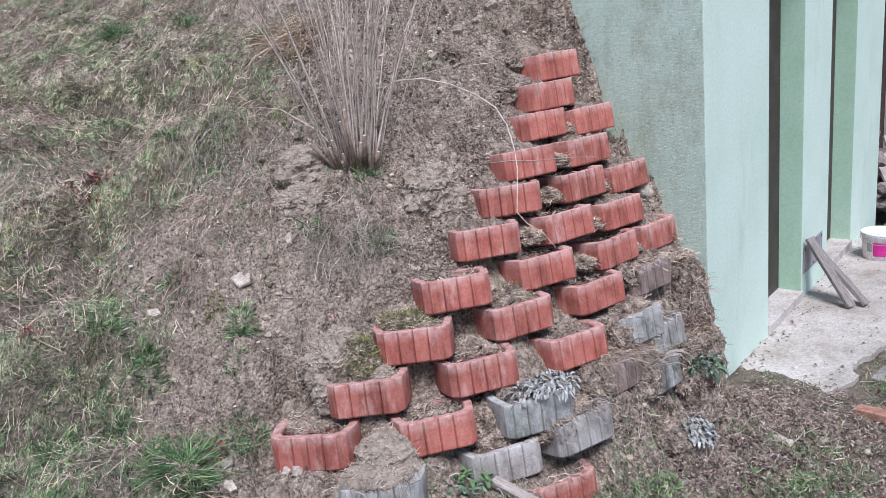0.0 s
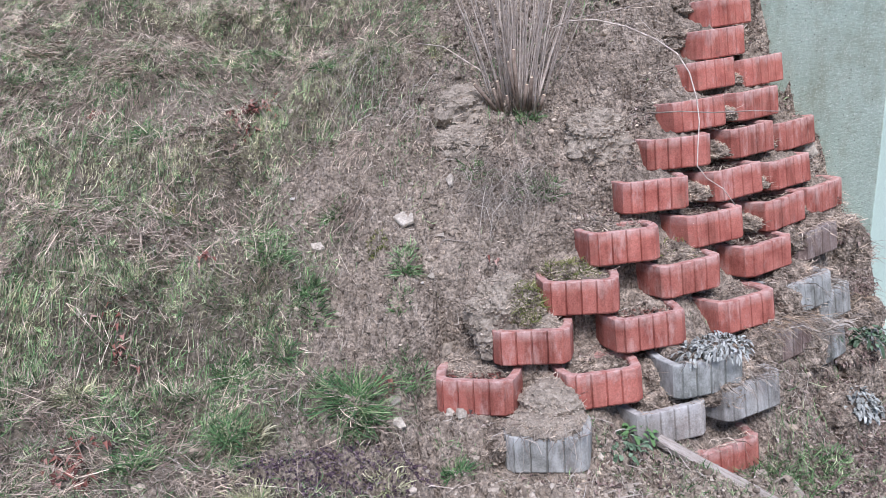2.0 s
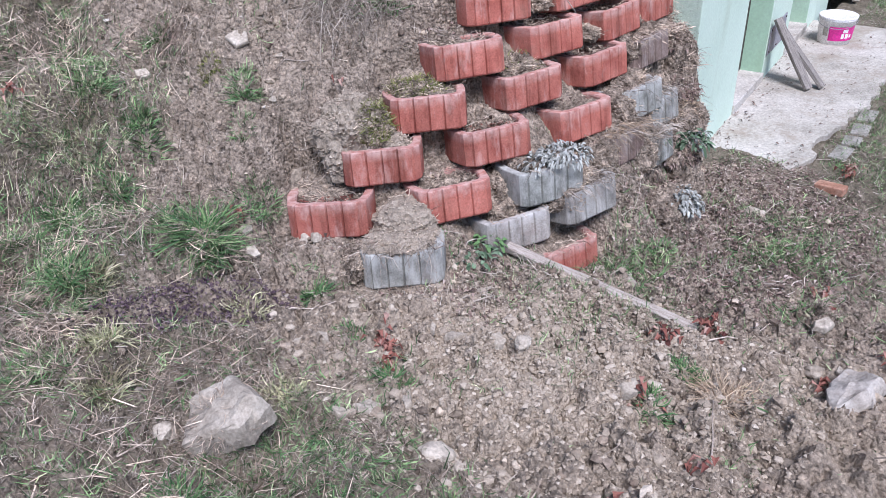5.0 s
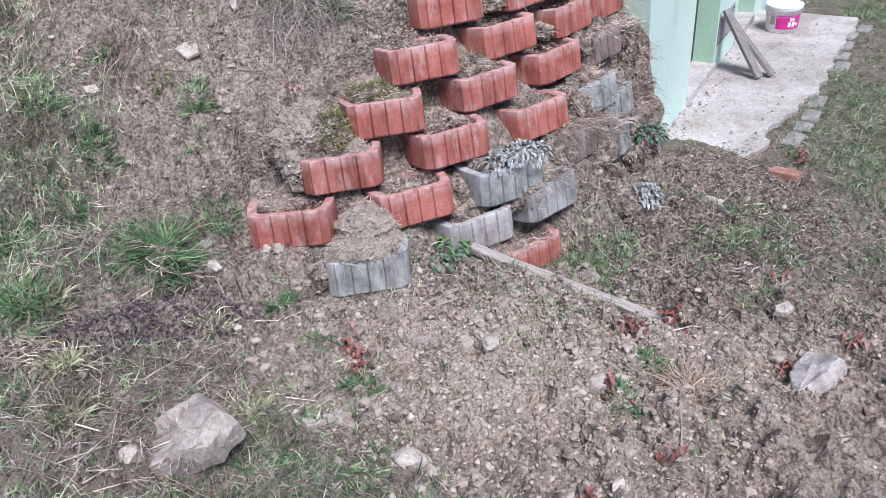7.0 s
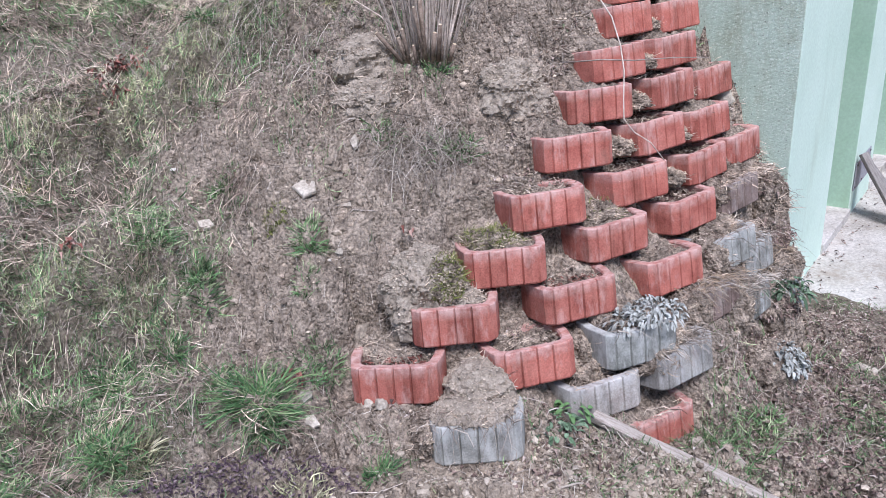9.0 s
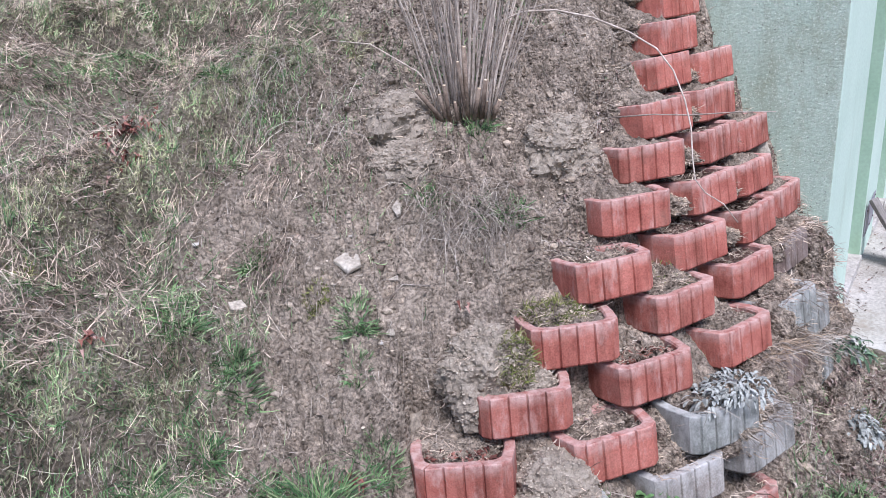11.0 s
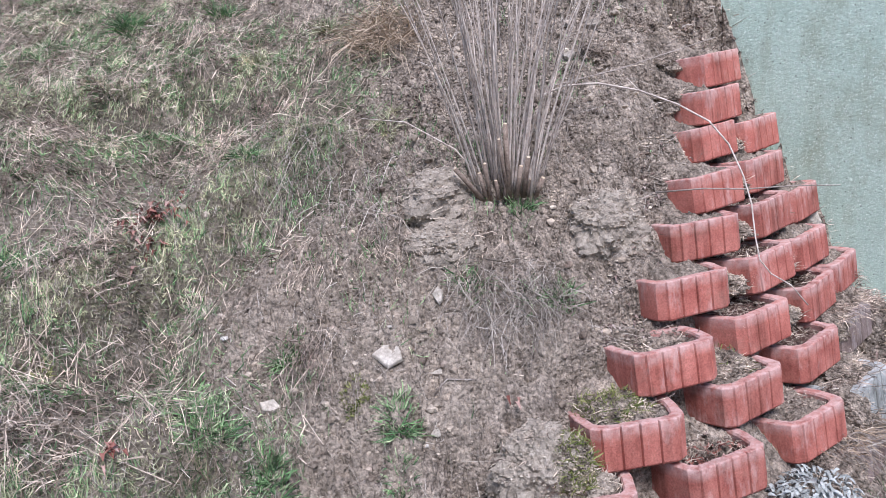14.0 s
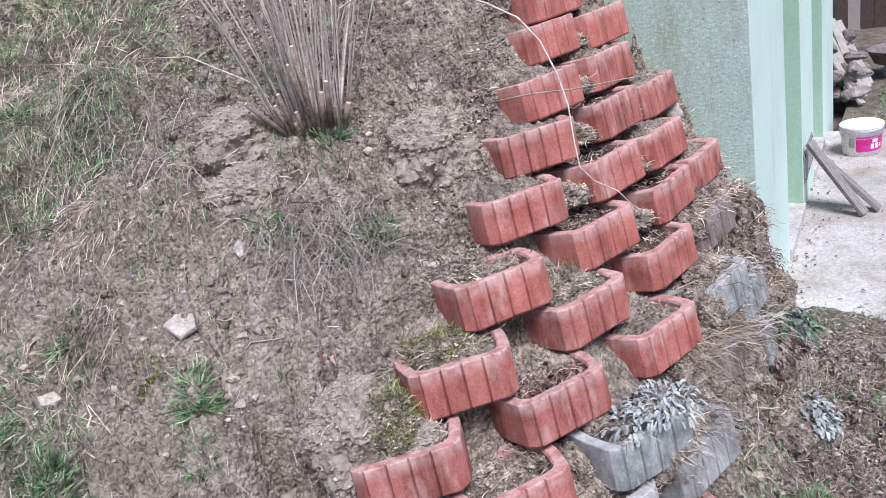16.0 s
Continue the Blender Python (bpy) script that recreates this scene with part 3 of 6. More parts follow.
def block_mesh(seed, mat):
    """A ring-shaped planter block with a ribbed front; origin at the middle of the front's foot."""
    o = outline()
    t, mid = 0.04, D / 2
    inner = [(x * (W / 2 - t) / (W / 2), mid + (y - mid) * (mid - t) / mid) for x, y in o]
    n = len(o)
    bm = bmesh.new()
    rows = []
    for z, inset in ((0.0, 0.005), (0.007, 0.0), (0.05, 0.0), (0.1, 0.0), (H - 0.005, 0.0), (H - 0.0015, 0.0016), (H, 0.0045)):
        ring = []
        for (x, y), (ix, iy) in zip(o, inner):
            l = math.hypot(ix - x, iy - y)
            k = (inset + 0.0012 * noise.noise((x * 30 + seed, y * 30, z * 30))) / l
            chip = 0.006 * max(0, noise.noise((x * 34 + seed * 3, y * 34, 2))) + 0.004 * max(0, noise.noise((x * 90, y * 90 + seed, 7)))
            k += 0.9 * chip / l if z > H - 0.012 else 0
            ring.append(bm.verts.new((x + (ix - x) * k, y + (iy - y) * k, z - (chip if z > H - 0.005 else 0))))
        rows.append(ring)
    rows.append([bm.verts.new((ix + (x - ix) * 0.14, iy + (y - iy) * 0.14, H - 0.001 - 0.006 * abs(noise.noise((x * 50, y * 50, seed))))) for (x, y), (ix, iy) in zip(o, inner)])
    rows.append([bm.verts.new((ix, iy, H - 0.009)) for ix, iy in inner])
    rows.append([bm.verts.new((ix, iy, 0.0)) for ix, iy in inner])
    rows.append(rows[0])
    for a, b in zip(rows, rows[1:]):
        for i in range(n):
            bm.faces.new((a[i], a[(i + 1) % n], b[(i + 1) % n], b[i]))
    bmesh.ops.recalc_face_normals(bm, faces=bm.faces[:])
    me = bpy.data.meshes.new("planter_block")
    bm.to_mesh(me)
    bm.free()
    me.attributes.new("rim", "FLOAT", "POINT").data.foreach_set("value", [1.0 if H - 0.012 < v.co.z else 0.0 for v in me.vertices])
    me.materials.append(mat)
    return me


BLOCKS = {c: [block_mesh(10 * i + k, m) for k in range(5)] for i, (c, m) in enumerate((("red", RED), ("grey", GREY), ("brown", BROWN), ("beige", BEIGE)))}


def fill_mesh(seed, mat, crown, back, slant=0.0):
    """Soil in a block: a lumpy surface that rises to the back."""
    n, verts, faces = 26, [], []
    for j in range(n):
        for i in range(n):
            u, v = -1 + 2 * i / (n - 1), j / (n - 1)
            y = 0.034 + v * (D + 0.02)
            hw = 0.112 + 0.033 * math.sin(math.pi * min(1, v * 0.9)) + 0.07 * max(0.0, v - 0.55)
            x = u * hw
            edge = min(1, (1 - abs(u)) * 3.5 + 0.1, v * 5 + 0.1)
            z = H - 0.024 + (crown + back * v * v) * edge + 0.10 * max(0.0, v - 0.5) + slant * max(0.0, 0.5 - u) * v * edge + 0.02 * fbm(x * 22 + seed, y * 22, seed, 5, 0.68)
            verts.append((x, y, z))
    for j in range(n - 1):
        for i in range(n - 1):
            faces.append((j * n + i, j * n + i + 1, (j + 1) * n + i + 1, (j + 1) * n + i))
    return mesh_of("soil", verts, faces, mat, True)


def block(x, y, top, turn, colour, label, seed, crown=0.004, back=0.05, mat=None, tilt=0.0):
    """A block that leans back into the slope, with the soil in it."""
    a = radians(turn)
    fx, fy = x + 0.055 * math.sin(a), y - 0.055 * math.cos(a)
    ob = new("planter_block", BLOCKS[colour][seed % 5])
    ob.matrix_world = pose(fx, fy, top, 0, 0, turn) @ pose(0, 0, 0, -LEAN_BACK + tilt) @ Matrix.Translation((0, 0, -H))
    tagged(ob, label, "planter block", "stepped wall of planter blocks")
    s = new("soil", fill_mesh(seed, mat or SOIL, crown, back, 0.06 if crown > 0.02 else 0.0))
    s.parent = ob
    tagged(s, "crumbly brown soil")
    return ob


# blocks whose filling has sunk and holds leaf litter
FILLS = {0: (-0.04, 0.02, LITTER), 1: (0.0, 0.05, SOIL), 3: (-0.02, 0.03, SOIL), 10: (-0.02, 0.03, SOIL), 11: (-0.04, 0.02, LITTER), 13: (-0.012, 0.03, LITTER), 14: (-0.01, 0.03, LITTER), 20: (-0.035, 0.02, LITTER),
         19: (-0.02, 0.03, LITTER), 12: (0.012, 0.07, SOIL), 15: (0.0, 0.03, LITTER)}
for i, (k, dz, x, y, turn, colour) in enumerate(BLOCK_ROWS):
    if colour == "red":
        lab = "red ribbed concrete planter block filled with dry soil"
    else:
        lab = "weathered %s ribbed concrete planter block with dry growth" % colour
    crown, back, fill = FILLS.get(i, (0.024, 0.085, SOIL) if i in FULL else (0.006, 0.05, SOIL))
    block(x, y, row_top(k) + dz, turn + 1.6 * math.sin(i * 2.3), colour, lab, i, crown, back, fill, 1.5 * math.sin(i * 1.7))

# ---- loose timber ----
def beam(name, a, b, w, h, label, category, roll=0.0):
    a, b = Vector(a), Vector(b)
    d = (b - a)
    bm = bmesh.new()
    bmesh.ops.create_cube(bm, size=1, matrix=Matrix.Diagonal((d.length, w, h, 1)))
    bmesh.ops.subdivide_edges(bm, edges=[e for e in bm.edges if abs(e.verts[0].co.x - e.verts[1].co.x) > 0.1], cuts=14)
    for v in bm.verts:
        n = noise.noise_vector(v.co * 6 + a * 3)
        v.co += Vector((0, n.y, n.z)) * min(w, h) * 0.13
    bmesh.ops.bevel(bm, geom=[e for e in bm.edges if e.is_boundary or len(e.link_faces) == 2 and e.calc_face_angle(0) > 0.8], offset=min(w, h) * 0.09, segments=1, affect="EDGES")
    me = bpy.data.meshes.new(name)
    bm.to_mesh(me)
    bm.free()
    me.materials.append(OLDWOOD)
    ob = new(name, me)
    ob.matrix_world = Matrix.Translation((a + b) / 2) @ d.to_track_quat("X", "Z").to_matrix().to_4x4() @ pose(0, 0, 0, roll)
    return tagged(ob, label, category)


beam("plank", (2.015, 1.86, 0.065), (2.03, 1.00, -0.04), 0.046, 0.03, "weathered grey wooden batten lying on the soil", "plank", 8)


# ---- more materials ----
def tinted(name, stops, rough=0.85, spec=0.2, fine=180, patch=0.0):
    """Each loose piece takes one tint of a range, with a little grain on it."""
    m, nt, b = material(name, rough, spec)
    col = ramp(nt, nt.nodes.new("ShaderNodeNewGeometry").outputs["Random Per Island"], stops)
    col = mix(nt, 1.0, col, ramp(nt, noise_of(nt, fine, 3, 0.7), [(0.3, (0.75, 0.75, 0.75)), (0.7, (1.2, 1.2, 1.2))]), "MULTIPLY")
    if patch:
        col = mix(nt, 1.0, col, ramp(nt, noise_of(nt, patch, 4, 0.65), [(0.34, (0.5, 0.44, 0.43)), (0.5, (1.0, 0.99, 0.97)), (0.66, (1.35, 1.32, 1.26))]), "MULTIPLY")
        col = mix(nt, 1.0, col, ramp(nt, noise_of(nt, 22, 3, 0.6), [(0.38, (0.45, 0.43, 0.42)), (0.5, (1, 1, 1)), (0.62, (1.4, 1.38, 1.35))]), "MULTIPLY")
    nt.links.new(col, b.inputs["Base Color"])
    return m


STRAW = tinted("dry_grass", [(0, (0.13, 0.1, 0.078)), (0.3, (0.4, 0.328, 0.26)), (0.75, (0.58, 0.49, 0.395)), (1, (0.7, 0.615, 0.51))], patch=5)
HAY = tinted("grey_dead_grass", [(0, (0.14, 0.118, 0.095)), (0.5, (0.35, 0.3, 0.245)), (0.9, (0.54, 0.48, 0.4)), (1, (0.68, 0.62, 0.54))])
TAN = tinted("tan_dead_grass", [(0, (0.26, 0.19, 0.13)), (0.5, (0.45, 0.345, 0.235)), (1, (0.62, 0.51, 0.37))])
GREEN = tinted("winter_green_grass", [(0, (0.055, 0.115, 0.05)), (0.5, (0.145, 0.265, 0.11)), (0.85, (0.3, 0.42, 0.21)), (1, (0.5, 0.55, 0.35))], patch=5)
LUSH = tinted("fresh_green_grass", [(0, (0.05, 0.115, 0.05)), (0.55, (0.115, 0.22, 0.085)), (0.85, (0.21, 0.315, 0.13)), (1, (0.44, 0.46, 0.27))])
YELLOW = tinted("yellow_green_grass", [(0, (0.2, 0.215, 0.12)), (0.5, (0.37, 0.38, 0.225)), (1, (0.58, 0.555, 0.39))], patch=5)
REDLEAF = tinted("red_brown_fallen_leaf", [(0, (0.08, 0.03, 0.024)), (0.45, (0.2, 0.076, 0.057)), (0.8, (0.32, 0.14, 0.105)), (1, (0.48, 0.34, 0.28))], 0.7)
BROWNLEAF = tinted("brown_leaf_litter", [(0, (0.065, 0.045, 0.038)), (0.5, (0.2, 0.14, 0.115)), (0.85, (0.36, 0.27, 0.225)), (1, (0.56, 0.48, 0.42))], 0.8)
PURPLE = tinted("purple_ground_cover", [(0, (0.045, 0.03, 0.04)), (0.6, (0.11, 0.075, 0.09)), (0.9, (0.19, 0.14, 0.15)), (1, (0.3, 0.25, 0.24))])
SILVER = grainy("silver_felted_leaf", (0.22, 0.23, 0.2), (0.36, 0.375, 0.34), (0.5, 0.515, 0.48), 40, 260, 0.4, spec=0.1, objrand=0.4)
SAGE = grainy("dull_green_leaf", (0.06, 0.11, 0.06), (0.12, 0.19, 0.11), (0.22, 0.29, 0.2), 40, 260, 0.4, objrand=0.5)
PEBBLE = tinted("pale_pebbles", [(0, (0.3, 0.26, 0.21)), (0.6, (0.46, 0.41, 0.345)), (1, (0.66, 0.61, 0.54))])
CRUMB = tinted("soil_crumbs", [(0, (0.17, 0.14, 0.108)), (0.5, (0.3, 0.252, 0.198)), (0.9, (0.41, 0.35, 0.28)), (1, (0.53, 0.46, 0.375))], patch=4)
PALECRUMB = tinted("pale_loam_crumbs", [(0, (0.27, 0.225, 0.17)), (0.5, (0.41, 0.348, 0.27)), (0.9, (0.5, 0.432, 0.345)), (1, (0.6, 0.53, 0.43))])
MOSS = tinted("moss", [(0, (0.08, 0.1, 0.03)), (0.6, (0.19, 0.21, 0.06)), (1, (0.33, 0.32, 0.13))])

rs = np.random.RandomState(7)


def patches(x, y, scale, seed):
    return 0.6 * value_noise(x, y, scale, seed) + 0.3 * value_noise(x, y, scale * 2.3, seed + 1) + 0.1 * value_noise(x, y, scale * 5.1, seed + 2)


def purple(x, y):
    return np.minimum(np.hypot((x - 0.84) / 0.24, (y - 2.44) / 0.16), np.minimum(np.hypot((x - 0.62) / 0.14, (y - 2.5) / 0.1), np.hypot((x - 1.05) / 0.14, (y - 2.29) / 0.1)))


def blocked(x, y):
    """Where a block, the plank or the building leaves no room for growth."""
    bad = (x > 3.98) & (y > 1.75) | (x > 4.5) & (y > 1.2) & (x < 7.75)
    for k, dz, bx, by, turn, _ in BLOCK_ROWS:
        a = radians(turn)
        ox, oy = x - (bx + 0.055 * math.sin(a)), y - (by - 0.055 * math.cos(a))
        u, v = ox * math.cos(a) + oy * math.sin(a), -ox * math.sin(a) + oy * math.cos(a)
        bad |= (np.abs(u) < W / 2 + 0.015) & (v > -0.03) & (v < 0.16)
    return bad


def sow(n, x0, y0, x1, y1, chance):
    """Places on the ground: n tries in a field, kept by the chance that a function of x, y and turf gives."""
    x, y = x0 + (x1 - x0) * rs.rand(n), y0 + (y1 - y0) * rs.rand(n)
    keep = (purple(x, y) > 0.55 + 0.5 * rs.rand(n)) & (rs.rand(n) < chance(x, y, on_ground(x, y, "turf"))) & ~blocked(x, y)
    x, y = x[keep], y[keep]
    return np.stack([x, y, on_ground(x, y)], 1)


def blade_mesh(name, foot, azimuth, length, width, lean, droop, mat, slope=None, curly=False):
    """Tapered blades: foot places, heading, length, width, how far each leans out and droops (arrays)."""
    n = len(foot)
    d = np.stack([np.cos(azimuth), np.sin(azimuth), np.zeros(n)], 1)
    side = np.stack([-np.sin(azimuth + 0.6), np.cos(azimuth + 0.6), rs.uniform(-1.2, 1.2, n)], 1) * (width / 2)[:, None]
    up = np.array([0, 0, 1.0])
    L = length[:, None]
    sway = np.stack([rs.uniform(-1, 1, n), rs.uniform(-1, 1, n), np.zeros(n)], 1)

    def at(s):
        flat = d * L * (lean[:, None] * s + 0.25 * droop[:, None] * s * s) + sway * L * (0.5 if curly else 0.34) * math.sin((4.2 if curly else 3.0) * s)
        p = foot + flat + up * L * (np.sqrt(np.maximum(0, 1 - lean ** 2))[:, None] * s - droop[:, None] * s * s)
        if slope is not None:
            p[:, 2] += slope[0] * flat[:, 0] + slope[1] * flat[:, 1]
        return p
    if n > 9000 and not curly:
        a, b, t = at(0.0), at(0.5), at(1.0)
        verts = np.stack([a - side, a + side, b - side * 0.9, b + side * 0.9, t], 1).reshape(-1, 3)
        base, quads = (np.arange(n) * 5)[:, None], ((0, 1, 3), (0, 3, 2), (2, 3, 4))
    else:
        a, b, c, t = at(0.0), at(0.35), at(0.7), at(1.0)
        verts = np.stack([a - side, a + side, b - side * 0.95, b + side * 0.95, c - side * 0.7, c + side * 0.7, t], 1).reshape(-1, 3)
        base, quads = (np.arange(n) * 7)[:, None], ((0, 1, 3), (0, 3, 2), (2, 3, 5), (2, 5, 4), (4, 5, 6))
    tris = np.concatenate([base + np.array([q]) for q in quads], 0)
    return tri_mesh(name, verts, tris, mat)


def growth(name, foot, mat, label, category, length=(0.05, 0.12), width=(0.0018, 0.0032), lean=(0.4, 0.95), droop=(0.0, 0.4), heading=None, spread=1.2, kind="stuff", lies=True, curly=False):
    n = len(foot)
    x, y = foot[:, 0], foot[:, 1]
    slope = [np.clip((on_ground(x + 0.09, y) - on_ground(x - 0.09, y)) / 0.18, -1.1, 1.1), np.clip((on_ground(x, y + 0.09) - on_ground(x, y - 0.09)) / 0.18, -1.1, 1.1)] if lies else None
    az = rs.uniform(0, 2 * math.pi, n) if heading is None else heading + rs.normal(0, spread, n)
    me = blade_mesh(name, foot + np.array([0, 0, -0.004]), az, rs.uniform(*length, n), rs.uniform(*width, n), rs.uniform(*lean, n), rs.uniform(*droop, n) * (0.5 if lies else 1), mat, slope, curly)
    return tagged(new(name, me), label, category, kind=kind)


DOWN = math.atan2(-0.6, -0.8)
def crest_of(x, y):
    """1 on the crests of the ledges, 0 away from them."""
    g = 0 * x
    for s, k in ledge(x, y):
        g = np.maximum(g, k * np.exp(-((s - 0.015) / 0.06) ** 2))
    return g


def face_of(x, y):
    """1 on the steep faces below the crests."""
    g = 0 * x
    for s, k in ledge(x, y):
        g = np.maximum(g, k * np.exp(-((s + 0.14) / 0.09) ** 2))
    return g


# matted turf of the bank, in tufts
turf_dry = sow(190000, -1.4, 1.0, 3.8, 7.4, lambda x, y, t: np.clip(t * 1.4 - 0.15, 0, 1) * np.clip(3.6 * patches(x, y, 6, 11) - 0.9 + 0.4 * face_of(x, y), 0.3, 1) * np.clip(5.0 * patches(x, y, 13, 13) - 1.6, 0.06, 1) * (1 - 0.8 * crest_of(x, y)) * np.where(y < 2.35, 0.45, 1.0))
growth("dry_turf", turf_dry, STRAW, "matted dry straw-coloured winter grass on the bank", "grass", (0.05, 0.13), (0.0018, 0.0034), (0.65, 1.0), (0.0, 0.5), curly=True)
turf_green = sow(540000, -1.4, 1.0, 3.8, 7.4, lambda x, y, t: np.clip(t * 1.4 - 0.15, 0, 1) * np.clip(11.0 * patches(x, y, 2.8, 21) - 4.2, 0.3, 1) * np.where(y > 4.5, 0.7, np.where(y < 2.35, 0.6, 1.0)) * np.clip(4.4 * patches(x, y, 9, 25) - 1.3, 0.15, 1))
growth("green_turf", turf_green, GREEN, "short dull green winter grass between dry blades", "grass", (0.03, 0.085), (0.002, 0.004), (0.55, 1.0), (0.0, 0.5))
fluff = sow(110000, -0.2, 1.1, 2.3, 4.3, lambda x, y, t: np.clip(t * 1.5, 0, 1) * np.clip(4.5 * patches(x, y, 7, 15) - 1.3, 0.1, 1))
growth("short_turf", fluff, HAY, "fine short dead grass matted between the longer blades", "grass", (0.02, 0.06), (0.001, 0.002), (0.5, 1.0), (0.0, 0.6))
turf_yellow = sow(90000, -1.4, 2.2, 3.8, 7.4, lambda x, y, t: np.clip(t * 1.4 - 0.2, 0, 1) * np.clip(6.0 * patches(x, y, 2.0, 31) - 3.2 + 2.4 * crest_of(x, y), 0.0, 1))
growth("yellow_turf", turf_yellow, YELLOW, "yellowish green grass on the crests of the bank", "grass", (0.025, 0.065), (0.0015, 0.003), (0.3, 0.9), (0.0, 0.4), DOWN, 1.6)
ledge_grass = sow(330000, -0.2, 2.9, 2.7, 5.4, lambda x, y, t: np.clip(t * 1.7, 0, 1) * crest_of(x, y) * np.clip(3 * patches(x, y, 4, 33) - 0.3, 0.45, 1))
growth("ledge_grass", ledge_grass, YELLOW, "short yellowish green grass on the ledges of the bank", "grass", (0.018, 0.045), (0.0018, 0.0034), (0.6, 1.0), (0.0, 0.4))
upper = sow(45000, 0.2, 4.3, 4.0, 8.2, lambda x, y, t: np.clip(t * 1.4, 0, 1) * np.clip(5.0 * patches(x, y, 4, 37) - 1.7, 0.1, 1))
growth("upper_straw", upper, STRAW, "pale matted dead grass on the upper bank", "grass", (0.05, 0.13), (0.002, 0.0042), (0.75, 1.0), (0.0, 0.4))
long_straw = sow(16000, -1.2, 1.6, 3.6, 7.2, lambda x, y, t: np.clip(t * 1.4 - 0.1, 0.03, 1) * np.clip(3.5 * patches(x, y, 3.3, 35) - 1.1, 0.05, 1))
growth("long_straw", long_straw, STRAW, "long pale dead stalks lying over the turf", "straw", (0.1, 0.24), (0.0014, 0.0024), (0.8, 1.0), (0.0, 0.25), curly=True)
lawn = sow(105000, 1.4, -1.2, 9.5, 1.7, lambda x, y, t: np.clip(t, 0.1, 1) * np.clip(3.4 * patches(x, y, 2.4, 41) - 1.1, 0.05, 1))
growth("yard_grass", lawn, GREEN, "thin green and brown yard grass", "grass", (0.03, 0.075), (0.0022, 0.0045), (0.3, 0.95), (0.0, 0.4))
lawn_dry = sow(36000, 1.4, -1.2, 9.5, 1.7, lambda x, y, t: np.clip(t, 0.15, 1) * np.clip(2.6 * patches(x, y, 3.1, 51) - 0.7, 0.05, 1))
growth("yard_straw", lawn_dry, HAY, "dry blades lying in the yard grass", "grass", (0.03, 0.1), (0.0018, 0.004), (0.75, 1.0), (0.0, 0.35))
# straw and roots on the bare loam
loose = sow(46000, 0.3, 0.6, 4.0, 4.3, lambda x, y, t: np.clip(np.hypot((x - 1.5) / 0.9, (y - 1.3) / 0.9) - 0.6, 0.04, 1) * np.clip(1 - t, 0, 1) * np.clip(2.6 * patches(x, y, 4, 61) - 0.7, 0.12, 1))
growth("loose_straw", loose, HAY, "short dry straws and rootlets strewn over the loam", "straw", (0.02, 0.09), (0.001, 0.0022), (0.85, 1.0), (0.0, 0.2), curly=True)
sparse = sow(34000, 0.3, 0.6, 4.0, 4.3, lambda x, y, t: np.clip(1 - t, 0, 1) * np.clip(8 * patches(x, y, 2.9, 71) - 4.7, 0.015, 1))
growth("sparse_grass", sparse, GREEN, "small green weeds and grass on the loam", "grass", (0.03, 0.07), (0.002, 0.0035), (0.2, 0.9), (0.0, 0.4))


# ---- crumbs, clods and pebbles ----
def lump_shape(seed, level):
    bm = bmesh.new()
    if level:
        bmesh.ops.create_icosphere(bm, subdivisions=level, radius=1)
    else:
        p = [bm.verts.new(c) for c in ((1, 0, 0), (0, 1, 0), (-1, 0, 0), (0, -1, 0), (0, 0, 1), (0, 0, -1))]
        for a in range(4):
            bm.faces.new((p[a], p[(a + 1) % 4], p[4]))
            bm.faces.new((p[(a + 1) % 4], p[a], p[5]))
    for v in bm.verts:
        k = 1 + 0.5 * noise.noise(v.co * 1.9 + Vector((seed * 7.1, seed * 3.3, 0))) + 0.16 * noise.noise(v.co * 3.1 + Vector((0, seed * 5.3, 0)))
        v.co *= k
    bm.verts.ensure_lookup_table()
    bm.verts.index_update()
    vs, fs = np.array([v.co[:] for v in bm.verts]), np.array([[v.index for v in f.verts] for f in bm.faces])
    bm.free()
    return vs, fs


def strew(name, places, size, mat, label, category, level=1, flat=0.65, seed=0, power=2.0):
    """Many small lumps of a few shapes in one mesh."""
    n = len(places)
    shapes = [lump_shape(seed + i, level) for i in range(6)]
    vv, ff, off = [], [], 0
    s = size[0] + (size[1] - size[0]) * rs.rand(n) ** power
    az = rs.rand(n) * 2 * math.pi
    pick = rs.randint(0, 6, n)
    for k in range(6):
        idx = np.where(pick == k)[0]
        if not len(idx):
            continue
        vs, fs = shapes[k]
        sc = s[idx][:, None] * np.stack([rs.uniform(0.8, 1.35, len(idx)), rs.uniform(0.7, 1.1, len(idx)), rs.uniform(0.6, 1.1, len(idx)) * flat], 1)
        c, sn = np.cos(az[idx])[:, None], np.sin(az[idx])[:, None]
        p = vs[None] * sc[:, None]
        q = np.stack([p[..., 0] * c - p[..., 1] * sn, p[..., 0] * sn + p[..., 1] * c, p[..., 2]], 2)
        q += places[idx][:, None] + np.array([0, 0, 1])[None, None] * (sc[:, 2:3] * 0.25)[:, None]
        vv.append(q.reshape(-1, 3))
        ff.append((fs[None] + (np.arange(len(idx)) * len(vs))[:, None, None] + off).reshape(-1, 3))
        off += len(idx) * len(vs)
    me = tri_mesh(name, np.concatenate(vv), np.concatenate(ff), mat)
    return tagged(new(name, me), label, category, kind="stuff")


def bare(x, y, t):
    return np.clip(1.1 - 1.1 * t, 0.02, 1) * np.clip(3.0 * patches(x, y, 2.6, 81) - 0.8, 0.12, 1)


